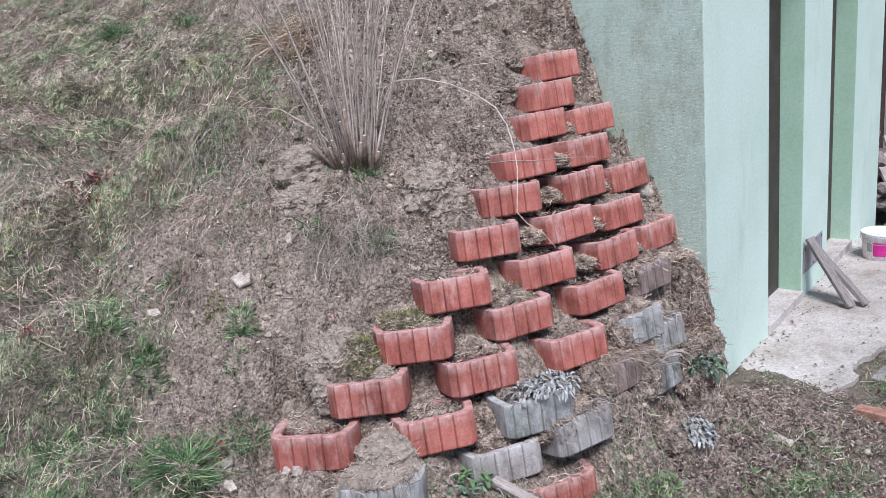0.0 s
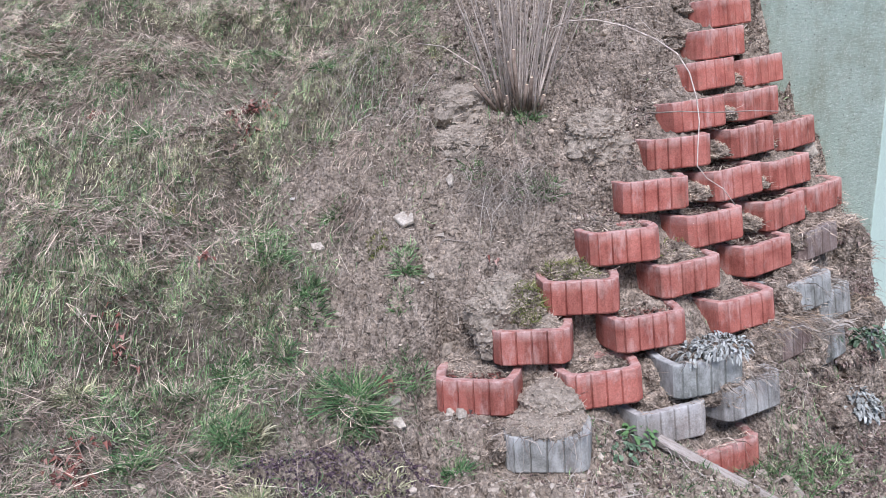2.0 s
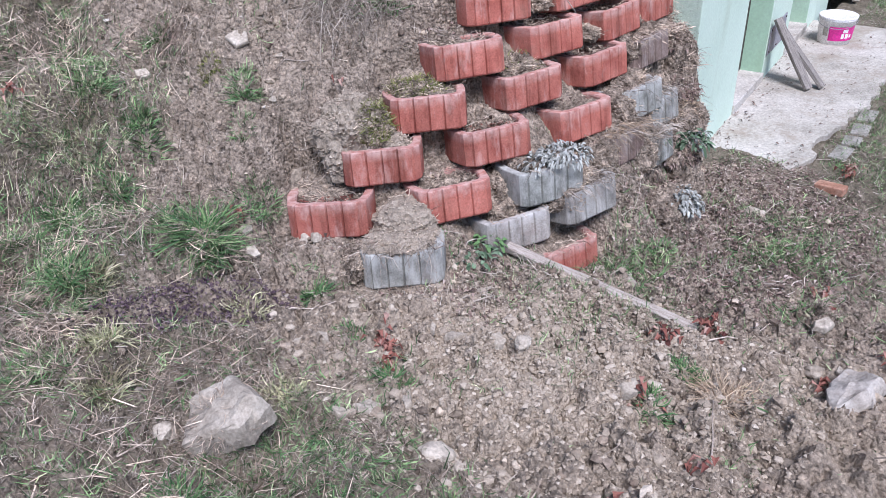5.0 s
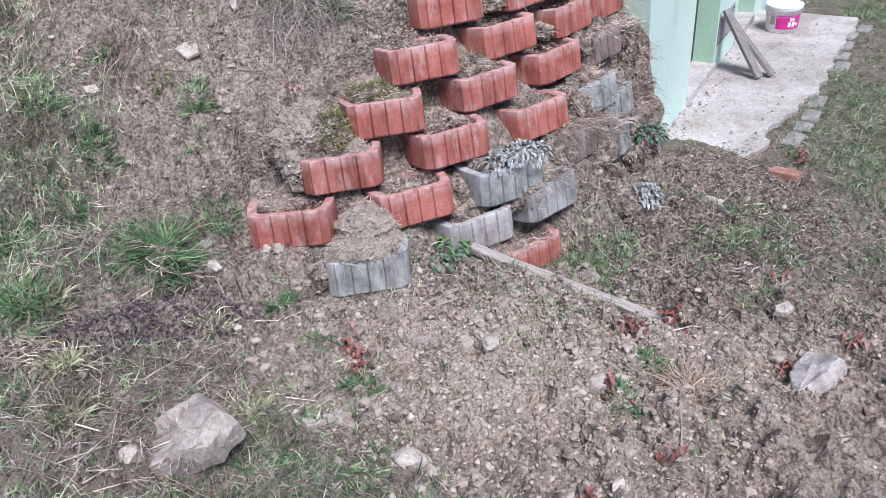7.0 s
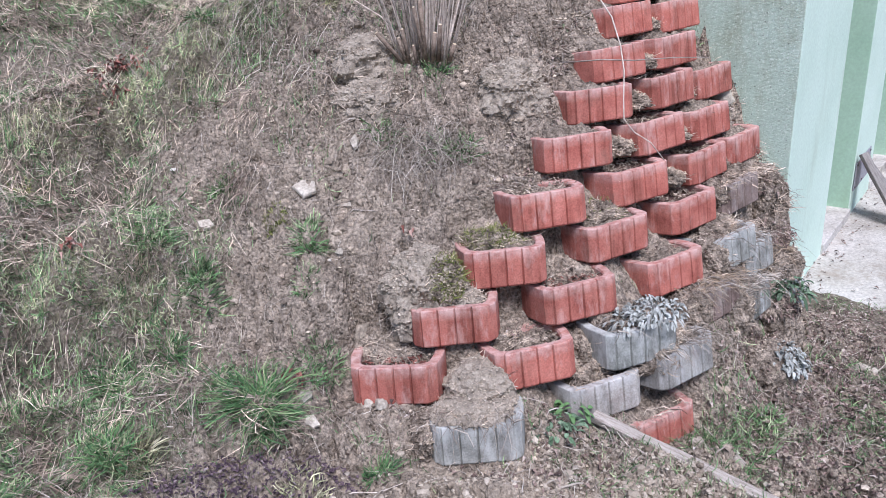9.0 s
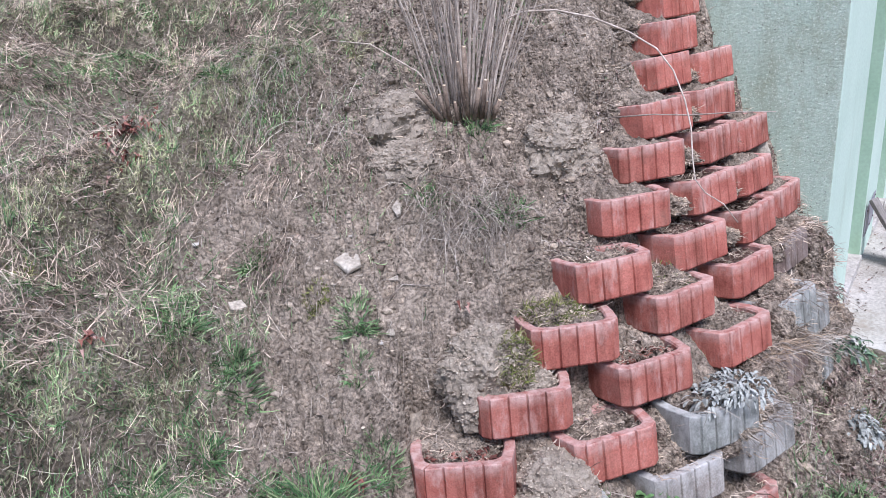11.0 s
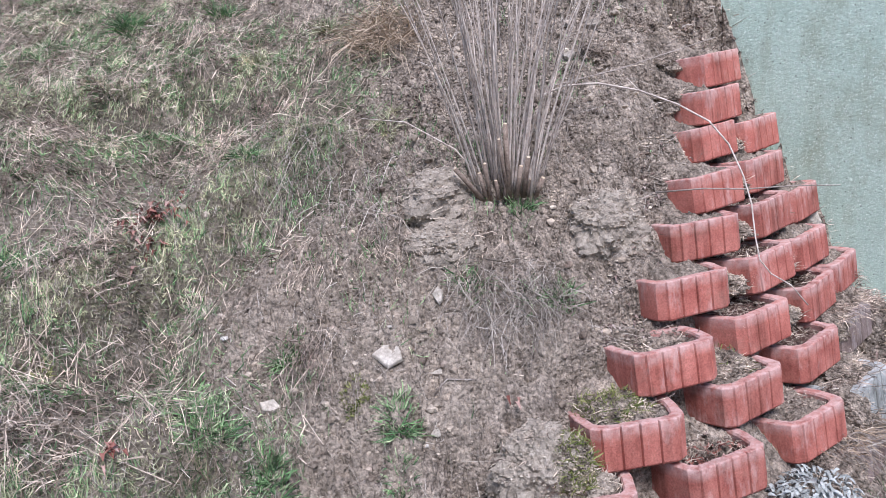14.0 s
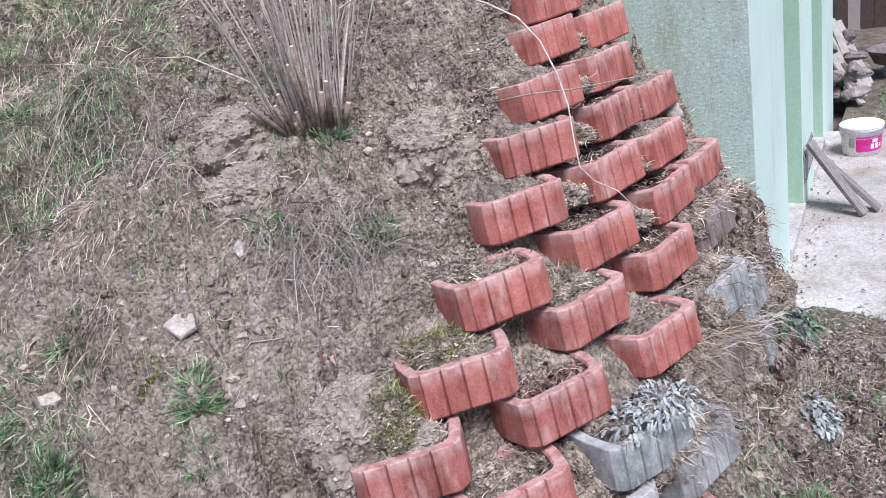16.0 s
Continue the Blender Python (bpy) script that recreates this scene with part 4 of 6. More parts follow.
def bare_most(x, y, t):
    return np.clip(1.15 - 1.15 * t, 0.03, 1) * np.clip(3.0 * patches(x, y, 2.6, 81) - 0.5, 0.35, 1)


strew("soil_crumbs", sow(38000, 0.2, 0.2, 4.1, 4.2, bare_most), (0.002, 0.008), CRUMB, "fine crumbs of dry brown soil", "soil", 0, 0.9, 1)
strew("soil_clods", sow(7000, 0.2, -0.3, 4.2, 4.2, bare), (0.006, 0.022), CRUMB, "clods of dry brown loam", "soil", 1, 0.85, 11, 3.5)
strew("pebbles", sow(800, -0.5, 0.3, 4.4, 4.2, lambda x, y, t: np.clip(1.05 - t, 0.06, 1) * np.clip(3.2 * patches(x, y, 1.7, 91) - 1.1, 0.1, 1)), (0.003, 0.013), PEBBLE, "small pale stones in the soil", "stones", 1, 0.6, 21, 3.5)
clods = sow(1500, 0.7, 0.5, 2.2, 2.3, lambda x, y, t: np.clip(1.3 - np.hypot((x - 1.4) / 0.75, (y - 1.35) / 0.85), 0, 1))
strew("dug_clods", clods, (0.006, 0.024), PALECRUMB, "pale broken clods of dug loam", "soil", 1, 0.7, 33, 3.2)
heap = sow(42000, 0.8, 0.5, 2.2, 2.3, lambda x, y, t: np.clip(1.3 - np.hypot((x - 1.5) / 0.7, (y - 1.35) / 0.8), 0, 1) * np.clip(3.0 * patches(x, y, 3.2, 95) - 0.7, 0.15, 1))
strew("dug_soil", heap, (0.0025, 0.0115), PALECRUMB, "loose crumbly dug soil heaped before the blocks", "soil", 0, 0.85, 31, 2.4)
crest = sow(12000, 2.5, 2.5, 4.03, 3.9, lambda x, y, t: np.clip(3.0 * patches(x, y, 3.4, 97) - 0.8, 0.1, 1))
strew("crest_clods", crest, (0.003, 0.012), CRUMB, "dry clods of earth along the top of the bank", "soil", 0, 0.85, 37, 3.0)


# ---- single stones ----
def seat(x, y, n_lift, turn, span=0.05):
    """A pose on the ground, upright to the slope there."""
    gx = float(on_ground(x + span, y) - on_ground(x - span, y)) / (2 * span)
    gy = float(on_ground(x, y + span) - on_ground(x, y - span)) / (2 * span)
    n = Vector((-0.7 * gx, -0.7 * gy, 1)).normalized()
    return Matrix.Translation(Vector((x, y, float(on_ground(x, y)))) + n * n_lift) @ n.to_track_quat("Z", "Y").to_matrix().to_4x4() @ pose(0, 0, 0, 0, 0, turn)


def stone(x, y, sx, sy, sz, turn, label, seed, sink=0.3, mat=None, name="stone"):
    """A rounded field stone with a few worn facets."""
    bm = bmesh.new()
    bmesh.ops.create_icosphere(bm, subdivisions=4 if sx > 0.09 else 3, radius=1)
    o = Vector((seed * 3.7, seed * 1.9, seed * 0.7))
    for v in bm.verts:
        c = v.co.copy()
        for a in range(7):
            n = Vector((math.sin(seed * 2.1 + a * 2.4), math.cos(seed * 1.3 + a * 1.7), math.sin(a * 3.1 + seed) * 0.7)).normalized()
            d = c.dot(n) - (0.74 + 0.1 * math.sin(a * 5 + seed))
            if d > 0:
                c -= n * d * 0.8
        c *= 1 + 0.22 * noise.noise(c * 1.6 + o) + 0.08 * noise.noise(c * 5 + o)
        v.co = Vector((c.x * sx, c.y * sy, c.z * sz)) * 1.25
    me = bpy.data.meshes.new(name)
    bm.to_mesh(me)
    bm.free()
    me.materials.append(mat or ROCK)
    ob = new(name, me)
    ob.matrix_world = seat(x, y, sz * (1 - 2 * sink) * 0.8, turn)
    return tagged(ob, label, "stone")


def slab_stone(x, y, sx, sy, sz, turn, label, seed, mat=None, sides=6, point=0.0, tip=(0, 0), lift=0.35):
    """A flat broken piece of stone: an uneven polygon with a split top, steep broken sides and worn edges."""
    g = random.Random(seed * 7 + 3)
    corners = []
    for k in range(sides):
        a = 2 * math.pi * (k + g.uniform(-0.28, 0.28)) / sides
        r = g.uniform(0.78, 1.12) * (1 + point * max(0, math.cos(a)) ** 3)
        corners.append((r * math.cos(a) * sx, r * math.sin(a) * sy))
    ring = []
    for a, b in zip(corners, corners[1:] + corners[:1]):
        for q in range(5):
            t = q / 5
            w = 0.06 * min(sx, sy) * noise.noise((a[0] * 40 + q, a[1] * 40, seed))
            ring.append((a[0] + (b[0] - a[0]) * t + w, a[1] + (b[1] - a[1]) * t + w))
    bm = bmesh.new()
    rows = []
    for z, k in ((-1.0, 0.92), (-0.2, 1.0), (0.55, 0.97), (0.85, 0.92), (1.0, 0.84), (1.02, 0.6), (1.02, 0.35), (1.0, 0.12)):
        row = []
        for px, py in ring:
            p = Vector((px * k, py * k, z * sz))
            p += noise.noise_vector(p * 28 + Vector((seed, 0, 0))) * min(sx, sy) * 0.09
            p.z += sz * (0.35 * noise.noise((px * k * 16, py * k * 16, seed * 1.7)) + 0.25 * px / sx) * (z > -0.5)
            row.append(bm.verts.new(p))
        rows.append(row)
    n = len(ring)
    for a, b in zip(rows, rows[1:]):
        for i in range(n):
            bm.faces.new((a[i], a[(i + 1) % n], b[(i + 1) % n], b[i]))
    bm.faces.new(rows[0][::-1])
    bm.faces.new(rows[-1])
    me = bpy.data.meshes.new("stone")
    bm.to_mesh(me)
    bm.free()
    me.materials.append(mat or ROCK)
    ob = new("stone", me)
    ob.matrix_world = seat(x, y, sz * lift, 0) @ pose(0, 0, 0, *tip) @ pose(0, 0, 0, 0, 0, turn)
    return tagged(ob, label, "stone")


slab_stone(0.53, 1.845, 0.13, 0.125, 0.05, 42, "large flat limestone overgrown with dry grass", 9, ROCK, 5, 0.4, (13, -13), 0.4)
slab_stone(1.99, 0.46, 0.125, 0.085, 0.04, -25, "large smooth pale boulder lying in the grass", 8, BOULDER, 7, 0.15, (6, -6), 0.7)
for i, (x, y, sx, sy, sz, turn, label, sides) in enumerate((
        (1.697, 2.985, .06, .052, .010, -40, "flat pale grey stone lying on the loam bank", 5),
        (1.985, 2.982, .024, .034, .010, 30, "small pale stone on the loam bank", 5),
        (1.82, 2.876, .014, .044, .007, 110, "narrow flat stone on the loam bank", 4),
        (1.377, 3.234, .026, .036, .014, 60, "pale stone at the edge of the turf", 5),
        (3.204, 3.069, .04, .028, .012, 0, "pale stone on the bare bank", 5),
        (1.344, 1.639, .052, .042, .02, 20, "flat square piece of pale stone", 4),
        (1.324, 1.453, .038, .032, .016, 10, "flat broken piece of pale stone", 5),
        (1.343, 1.743, .05, .016, .010, -35, "thin stone chip on the dug soil", 4),
        (0.97, 1.547, .045, .018, .014, 35, "long stone on the dug soil", 5),
        (0.81, 1.68, .03, .02, .014, 0, "small flat stone beside the dug soil", 6),
        (1.422, 1.037, .042, .034, .022, -30, "pale angular stone on the dug soil", 4),
        (3.57, 1.25, .05, .035, .016, 20, "pale stone among the leaf litter", 5),
        (2.384, 0.659, .045, .03, .018, 0, "pale stone in the yard grass", 5),
        (2.08, 0.536, .034, .014, .010, -30, "small chip near the boulder", 4),
        (1.193, 2.493, .024, .034, .010, 30, "flat pale stone beside the grass tuft", 5),
        (1.231, 2.561, .034, .026, .012, 0, "pale stone wedged beside the grass tuft", 5),
        (2.341, 1.578, .036, .03, .016, 30, "pale stone below the red block", 5),
        (2.197, 1.373, .03, .022, .012, 30, "small stone below the red block", 5),
        (1.625, 2.693, .055, .03, .016, 10, "brown stone lodged in the bank", 5),
        (3.42, 3.05, .045, .03, .016, 10, "brown stone in the crest of the bank", 5),
        (3.66, 2.98, .045, .035, .02, 40, "broken brown stone in the crest of the bank", 5),
        (1.035, 1.977, .03, .022, .014, 40, "pale broken stone in the dug soil", 5),
        (0.88, 1.634, .05, .035, .016, 60, "broken stone half sunk in the dug soil", 5),
        (1.00, 2.06, .026, .018, .012, 10, "pale chip in the dug soil", 4))):
    slab_stone(x, y, sx, sy, sz, turn, label, i + 57, BROWNROCK if "brown" in label else None, sides)
for i, (x, y, sx, sy, sz, turn, label) in enumerate((
        (1.331, 1.36, .026, .022, .02, 50, "small rounded stone on the dug soil"),
        (0.415, 1.964, .028, .026, .024, 0, "small round stone beside a larger stone"),
        (2.066, 0.612, .028, .024, .02, 30, "red-brown stone near the boulder"),
        (1.658, 2.78, .014, .012, .009, 0, "small pale stone on the loam bank"),
        (0.846, 1.348, .045, .04, .03, 30, "large clod of pale dug loam"),
        (1.43, 2.46, .02, .02, .022, 0, "stone wedged beside the lowest block"),
        (1.45, 2.41, .018, .02, .02, 40, "stone wedged beside the lowest block"),
        (3.95, 2.2, .05, .04, .05, 20, "grey stone wedged against the garage wall"),
        (3.97, 1.97, .05, .04, .05, 60, "grey stone wedged against the garage wall"))):
    stone(x, y, sx, sy, sz, turn, label, 40 + i, mat=BROWNROCK if "brown" in label else None)


# ---- clumps of grass and other plants ----
def rosette(x, y, n, length, mat, label, radius=0.04, width=(0.0025, 0.0045), lean=(0.1, 0.95), droop=(0.2, 0.7), heading=None, spread=1.0, name="grass_tuft", category="grass tuft", lift=0.0):
    a, r = rs.uniform(0, 2 * math.pi, n), radius * np.sqrt(rs.rand(n))
    fx, fy = x + r * np.cos(a), y + r * np.sin(a)
    foot = np.stack([fx, fy, on_ground(fx, fy) + lift], 1)
    az = a + rs.normal(0, 0.5, n) if heading is None else heading + rs.normal(0, spread, n)
    me = blade_mesh(name, foot, az, rs.uniform(*length, n), rs.uniform(*width, n), rs.uniform(*lean, n), rs.uniform(*droop, n), mat)
    return tagged(new(name, me), label, category)


rosette(1.09, 2.625, 620, (0.09, 0.23), LUSH, "bright green tuft of long arching grass", 0.07, (0.0022, 0.004), (0.4, 1.0), (0.3, 0.65))
rosette(1.07, 2.57, 110, (0.10, 0.19), STRAW, "dead straw skirt of a green grass tuft", 0.07, heading=DOWN, lean=(0.6, 1.0))
for x, y, n, l, m, lab in ((0.395, 2.234, 150, .12, YELLOW, "yellow-green grass tuft at the foot of the bank"), (1.25, 2.232, 150, .08, LUSH, "small green grass tuft on the dug soil"),
                           (0.62, 2.75, 200, .13, LUSH, "green grass tuft on the lower bank"), (0.28, 2.78, 200, .13, LUSH, "green grass tuft on the lower bank"),
                           (1.029, 3.06, 190, .12, LUSH, "green grass tuft on the lower bank"), (0.53, 2.42, 190, .13, YELLOW, "yellow-green grass tuft among purple leaves"),
                           (0.98, 2.28, 120, .10, YELLOW, "yellow-green grass tuft among purple leaves"), (1.32, 2.62, 100, .08, GREEN, "dark green grass tuft beside the lowest block"),
                           (1.15, 1.95, 110, .08, LUSH, "green grass tuft on the dug soil"), (1.02, 1.65, 120, .08, LUSH, "green grass tuft on the dug soil"),
                           (0.80, 3.04, 230, .14, LUSH, "green grass tuft on the lower bank"), (1.279, 3.64, 160, .10, LUSH, "green grass tuft below a ledge"),
                           (1.506, 3.263, 170, .10, GREEN, "dark green grass tuft on the loam bank"), (1.588, 2.866, 200, .11, GREEN, "dark green grass tuft on the loam bank"),
                           (1.552, 3.02, 260, .035, MOSS, "yellow-green moss cushion on the loam bank"), (1.15, 3.237, 160, .10, GREEN, "dark green grass tuft below a ledge"),
                           (1.05, 4.165, 240, .12, LUSH, "bright green grass patch above a ledge"), (0.932, 3.817, 240, .035, MOSS, "yellow-green moss cushion on the turf"),
                           (1.41, 2.64, 150, .09, GREEN, "green grass tuft beside the lowest block"), (0.68, 2.69, 200, .12, YELLOW, "yellow-green grass tuft on the lower bank"),
                           (1.21, 3.06, 190, .12, GREEN, "green grass tuft at the edge of the turf"), (0.24, 3.18, 200, .14, YELLOW, "yellow-green grass tuft on the lower bank"),
                           (0.43, 3.69, 180, .06, YELLOW, "yellow-green grass patch on a ledge"), (1.08, 2.82, 150, .1, LUSH, "green grass tuft behind the large tuft"),
                           (2.544, 5.546, 280, .2, LUSH, "dark green grass tuft on the upper bank"), (2.596, 4.51, 220, .13, YELLOW, "yellow-green grass tuft on the upper bank"),
                           (1.226, 3.122, 170, .1, GREEN, "dark green grass tuft below a ledge"), (1.948, 3.888, 190, .09, GREEN, "dark green grass tuft on the loam bank"), (1.479, 2.792, 90, .06, GREEN, "dark green grass tuft on the loam bank"),
                           (2.094, 2.926, 80, .06, LUSH, "small green weed above the hanging grass"), (1.414, 0.952, 140, .07, LUSH, "green grass tuft in the yard"),
                           (1.683, 0.948, 180, .08, LUSH, "green grass tuft in the yard"), (2.4, 1.5, 150, .09, GREEN, "green grass below the grey blocks"),
                           (2.62, 1.42, 160, .09, GREEN, "green grass below the grey blocks"), (0.30, 1.75, 150, .1, LUSH, "green grass tuft beside the large stone"),
                           (0.75, 1.86, 140, .1, YELLOW, "green grass tuft beside the large stone"), (2.3, 3.97, 200, .1, YELLOW, "yellow-green grass on the upper bank"),
                           (2.474, 3.57, 150, .10, YELLOW, "yellow-green grass on the upper bank"), (2.867, 5.08, 180, .17, LUSH, "dark green grass tuft on the upper bank"),
                           (2.949, 4.33, 280, .16, YELLOW, "yellow-green grass tuft beside the dead grass")):
    rosette(x, y, n, (l * 0.5, l), m, lab, 0.05)
for x, y, n, l in ((0.5, 2.62, 260, .12), (0.2, 3.2, 260, .14), (0.75, 3.42, 260, .14), (0.2, 3.75, 300, .15), (0.55, 3.95, 300, .16), (1.2, 4.6, 300, .15), (0.3, 4.6, 300, .18), (-0.2, 4.2, 300, .18),
                   (1.3, 3.9, 220, .12), (1.75, 3.62, 220, .11), (1.0, 5.3, 300, .17), (2.0, 4.9, 260, .15)):
    rosette(x, y, n, (l * 0.6, l), STRAW, "clump of long matted dry grass combed downhill", 0.12, (0.002, 0.0036), (0.75, 1.0), (0.1, 0.6), DOWN, 0.7)
rosette(2.97, 3.97, 620, (0.15, 0.33), TAN, "tan clump of tall dead grass behind the shrub", 0.16, (0.002, 0.0036), (0.4, 1.0), (0.4, 0.9), DOWN - 0.3, 0.7)
rosette(0.51, 1.83, 160, (0.03, 0.09), STRAW, "dry grass growing over the large flat stone", 0.08, (0.0014, 0.0026), (0.6, 1.0), (0.1, 0.5), lift=0.075)
rosette(1.653, 0.80, 260, (0.06, 0.15), TAN, "low clump of dead straw in the yard", 0.07, (0.002, 0.004), (0.7, 1.0), (0.1, 0.5))
# grass hanging over the cut in the bank below the shrub
for x, y, n in ((2.10, 2.90, 150), (2.20, 2.82, 190), (2.26, 2.72, 170), (2.17, 2.75, 110), (2.06, 2.86, 80), (2.31, 2.70, 80)):
    rosette(x, y, n * 3 // 5, (0.06, 0.25), HAY, "grey dry grass hanging down the loam bank", 0.08, (0.0016, 0.0032), (0.5, 1.0), (0.7, 1.3), DOWN - 0.1, 0.8, "hanging_grass", "dry grass", 0.02)
for x, y, n in ((2.24, 2.74, 70), (2.30, 2.66, 110), (2.10, 2.93, 60), (2.44, 2.90, 90)):
    rosette(x, y, n, (0.05, 0.12), GREEN, "green blades among hanging dry grass", 0.05)
for x, y, n in ((2.12, 3.66, 70), (2.02, 3.74, 60), (2.12, 3.42, 70), (2.3, 3.5, 50)):
    rosette(x, y, n, (0.12, 0.24), HAY, "grey dry grass hanging over the edge of the turf", 0.1, (0.0014, 0.0028), (0.7, 1.0), (0.7, 1.2), DOWN, 0.5, "hanging_grass", "dry grass", 0.015)
for x, y, n in ((2.02, 3.25, 90), (1.82, 3.42, 120), (2.2, 2.95, 60), (1.55, 3.2, 100)):
    rosette(x, y, n, (0.1, 0.2), STRAW, "thin dry grass lying down the loam bank", 0.1, (0.0018, 0.003), (0.8, 1.0), (0.5, 0.9), DOWN, 0.35, "hanging_grass", "dry grass")


def leaves_mesh(name, at, azimuth, pitch, length, width, mat, curl=0.3):
    """Lance-shaped leaves with a fold, each of four triangles."""
    n = len(at)
    d = np.stack([np.cos(azimuth) * np.cos(pitch), np.sin(azimuth) * np.cos(pitch), np.sin(pitch)], 1)
    s = np.stack([-np.sin(azimuth), np.cos(azimuth), rs.uniform(-0.3, 0.3, n)], 1)
    up = np.cross(d, s)
    L, w = length[:, None], width[:, None]
    m = at + d * L * 0.5 + up * L * curl * 0.35
    t = at + d * L - up * L * curl * 0.2
    verts = np.stack([at, m + s * w / 2 + up * w * 0.3, m, m - s * w / 2 + up * w * 0.3, t], 1).reshape(-1, 3)
    base = (np.arange(n) * 5)[:, None]
    tris = np.concatenate([base + np.array([q]) for q in ((0, 1, 2), (0, 2, 3), (1, 4, 2), (2, 4, 3))], 0)
    return tri_mesh(name, verts, tris, mat)


def leafy(name, x, y, z, n, radius, height_, length, width, mat, label, category, droop=0.4):
    a, r = rs.uniform(0, 2 * math.pi, n), radius * np.sqrt(rs.rand(n))
    h = height_ * rs.rand(n) * (1.1 - (r / radius) ** 2)
    at = np.stack([x + r * np.cos(a), y + r * np.sin(a), z + h], 1)
    me = leaves_mesh(name, at, a + rs.normal(0, 0.7, n), rs.uniform(-droop - 0.5, 0.7 - droop, n), rs.uniform(*length, n), rs.uniform(*width, n), mat, 0.5)
    return tagged(new(name, me), label, category, kind="stuff")


def felt_plant(x, y, z, n, radius, height_, length, width, mat, label, lean=0.6, name="felted_plant"):
    """A cushion of blunt finger-shaped leaves that arch out and droop, each leaf a part."""
    plant = tagged(new(name), label, "plant")
    for k in range(n):
        a, r = rs.uniform(0, 6.28), radius * math.sqrt(rs.rand()) * 0.75
        L, w = rs.uniform(*length), rs.uniform(*width)
        o = np.array([x + r * math.cos(a), y + r * math.sin(a), z + height_ * (1 - (r / radius) ** 2) * rs.uniform(0.5, 1.0)])
        a += rs.normal(0, 0.7)
        d, s = np.array([math.cos(a), math.sin(a), 0]), np.array([-math.sin(a), math.cos(a), rs.uniform(-0.5, 0.5)])
        rise, fall = rs.uniform(0.1, 0.9), rs.uniform(0.5, 1.3)
        vs, fs = [], []
        for t, g in ((0, 0.35), (0.3, 0.85), (0.65, 1.0), (0.9, 0.75), (1.0, 0.3)):
            c = o + d * L * t * lean * 1.3 + np.array([0, 0, L * (rise * t - fall * t * t)])
            vs += [c - s * w * g / 2, c + np.array([0, 0, -0.22 * w * g]), c + s * w * g / 2]
        for q in range(4):
            fs += [(3 * q, 3 * q + 1, 3 * q + 4, 3 * q + 3), (3 * q + 1, 3 * q + 2, 3 * q + 5, 3 * q + 4)]
        ob = new("leaf", mesh_of("leaf", vs, fs, mat, True))
        ob.parent = plant
    return plant


felt_plant(2.39, 1.80, 0.345, 260, 0.145, 0.04, (0.025, 0.056), (0.007, 0.011), SILVER, "silver-grey felted plant spilling over a grey block", 0.5)
felt_plant(2.28, 1.87, 0.33, 60, 0.10, 0.04, (0.03, 0.07), (0.010, 0.015), SILVER, "withered silver-grey leaves in a grey block", 0.5)
felt_plant(3.06, 1.50, float(on_ground(3.06, 1.5)) + 0.05, 320, 0.14, 0.16, (0.028, 0.055), (0.011, 0.018), SILVER, "silver-leaved sage bush at the foot of the blocks", 0.45)
felt_plant(3.47, 1.60, -0.02, 70, 0.10, 0.15, (0.04, 0.075), (0.012, 0.02), SAGE, "dull green sage by the garage corner", 0.6)
felt_plant(3.56, 1.62, -0.06, 45, 0.08, 0.13, (0.04, 0.07), (0.012, 0.02), SILVER, "silver sage leaves by the garage corner", 0.6)
felt_plant(3.20, 1.74, 0.13, 60, 0.10, 0.06, (0.04, 0.075), (0.009, 0.014), SAGE, "dark green leaves spilling over a grey block", 0.6)
felt_plant(1.87, 1.94, 0.065, 80, 0.13, 0.04, (0.022, 0.04), (0.012, 0.02), SAGE, "small dark green creeper between blocks and plank", 0.7, "creeping_plant")
felt_plant(1.99, 1.93, 0.075, 40, 0.08, 0.04, (0.022, 0.04), (0.012, 0.02), LUSH, "small green creeper behind the plank", 0.7, "creeping_plant")
for x, y, r, n in ((0.84, 2.44, 0.19, 700), (0.62, 2.5, 0.13, 260), (1.05, 2.29, 0.12, 320)):
    a, q = rs.uniform(0, 2 * math.pi, n), r * rs.rand(n) ** 0.6
    fx, fy = x + q * np.cos(a) * 1.2, y + q * np.sin(a) * 0.8
    at = np.stack([fx, fy, on_ground(fx, fy) + 0.012 * rs.rand(n)], 1)
    me = leaves_mesh("purple_ground_cover", at, rs.uniform(0, 6.3, n), rs.uniform(-0.2, 0.7, n), rs.uniform(0.010, 0.024, n), rs.uniform(0.006, 0.012, n), PURPLE)
    tagged(new("purple_ground_cover", me), "dull purple carpet of low withered leaves", "ground cover", kind="stuff")


def leaf_drift(x, y, rx, ry, turn, n, mat, label, length=(0.022, 0.055), width=(0.01, 0.024)):
    """Fallen leaves lying together."""
    n = n * 12 // 5
    u, v = rs.normal(0, 0.5, n) * rx, rs.normal(0, 0.5, n) * ry
    c, s = math.cos(radians(turn)), math.sin(radians(turn))
    fx, fy = x + u * c - v * s, y + u * s + v * c
    at = np.stack([fx, fy, on_ground(fx, fy) + rs.uniform(0.008, 0.02, n) + 0.012 * on_ground(fx, fy, "turf")], 1)
    me = leaves_mesh("fallen_leaves", at, rs.uniform(0, 6.3, n), rs.uniform(-0.35, 0.45, n), rs.uniform(*length, n), rs.uniform(*width, n), mat, 0.9)
    return tagged(new("fallen_leaves", me), label, "leaves", kind="stuff")


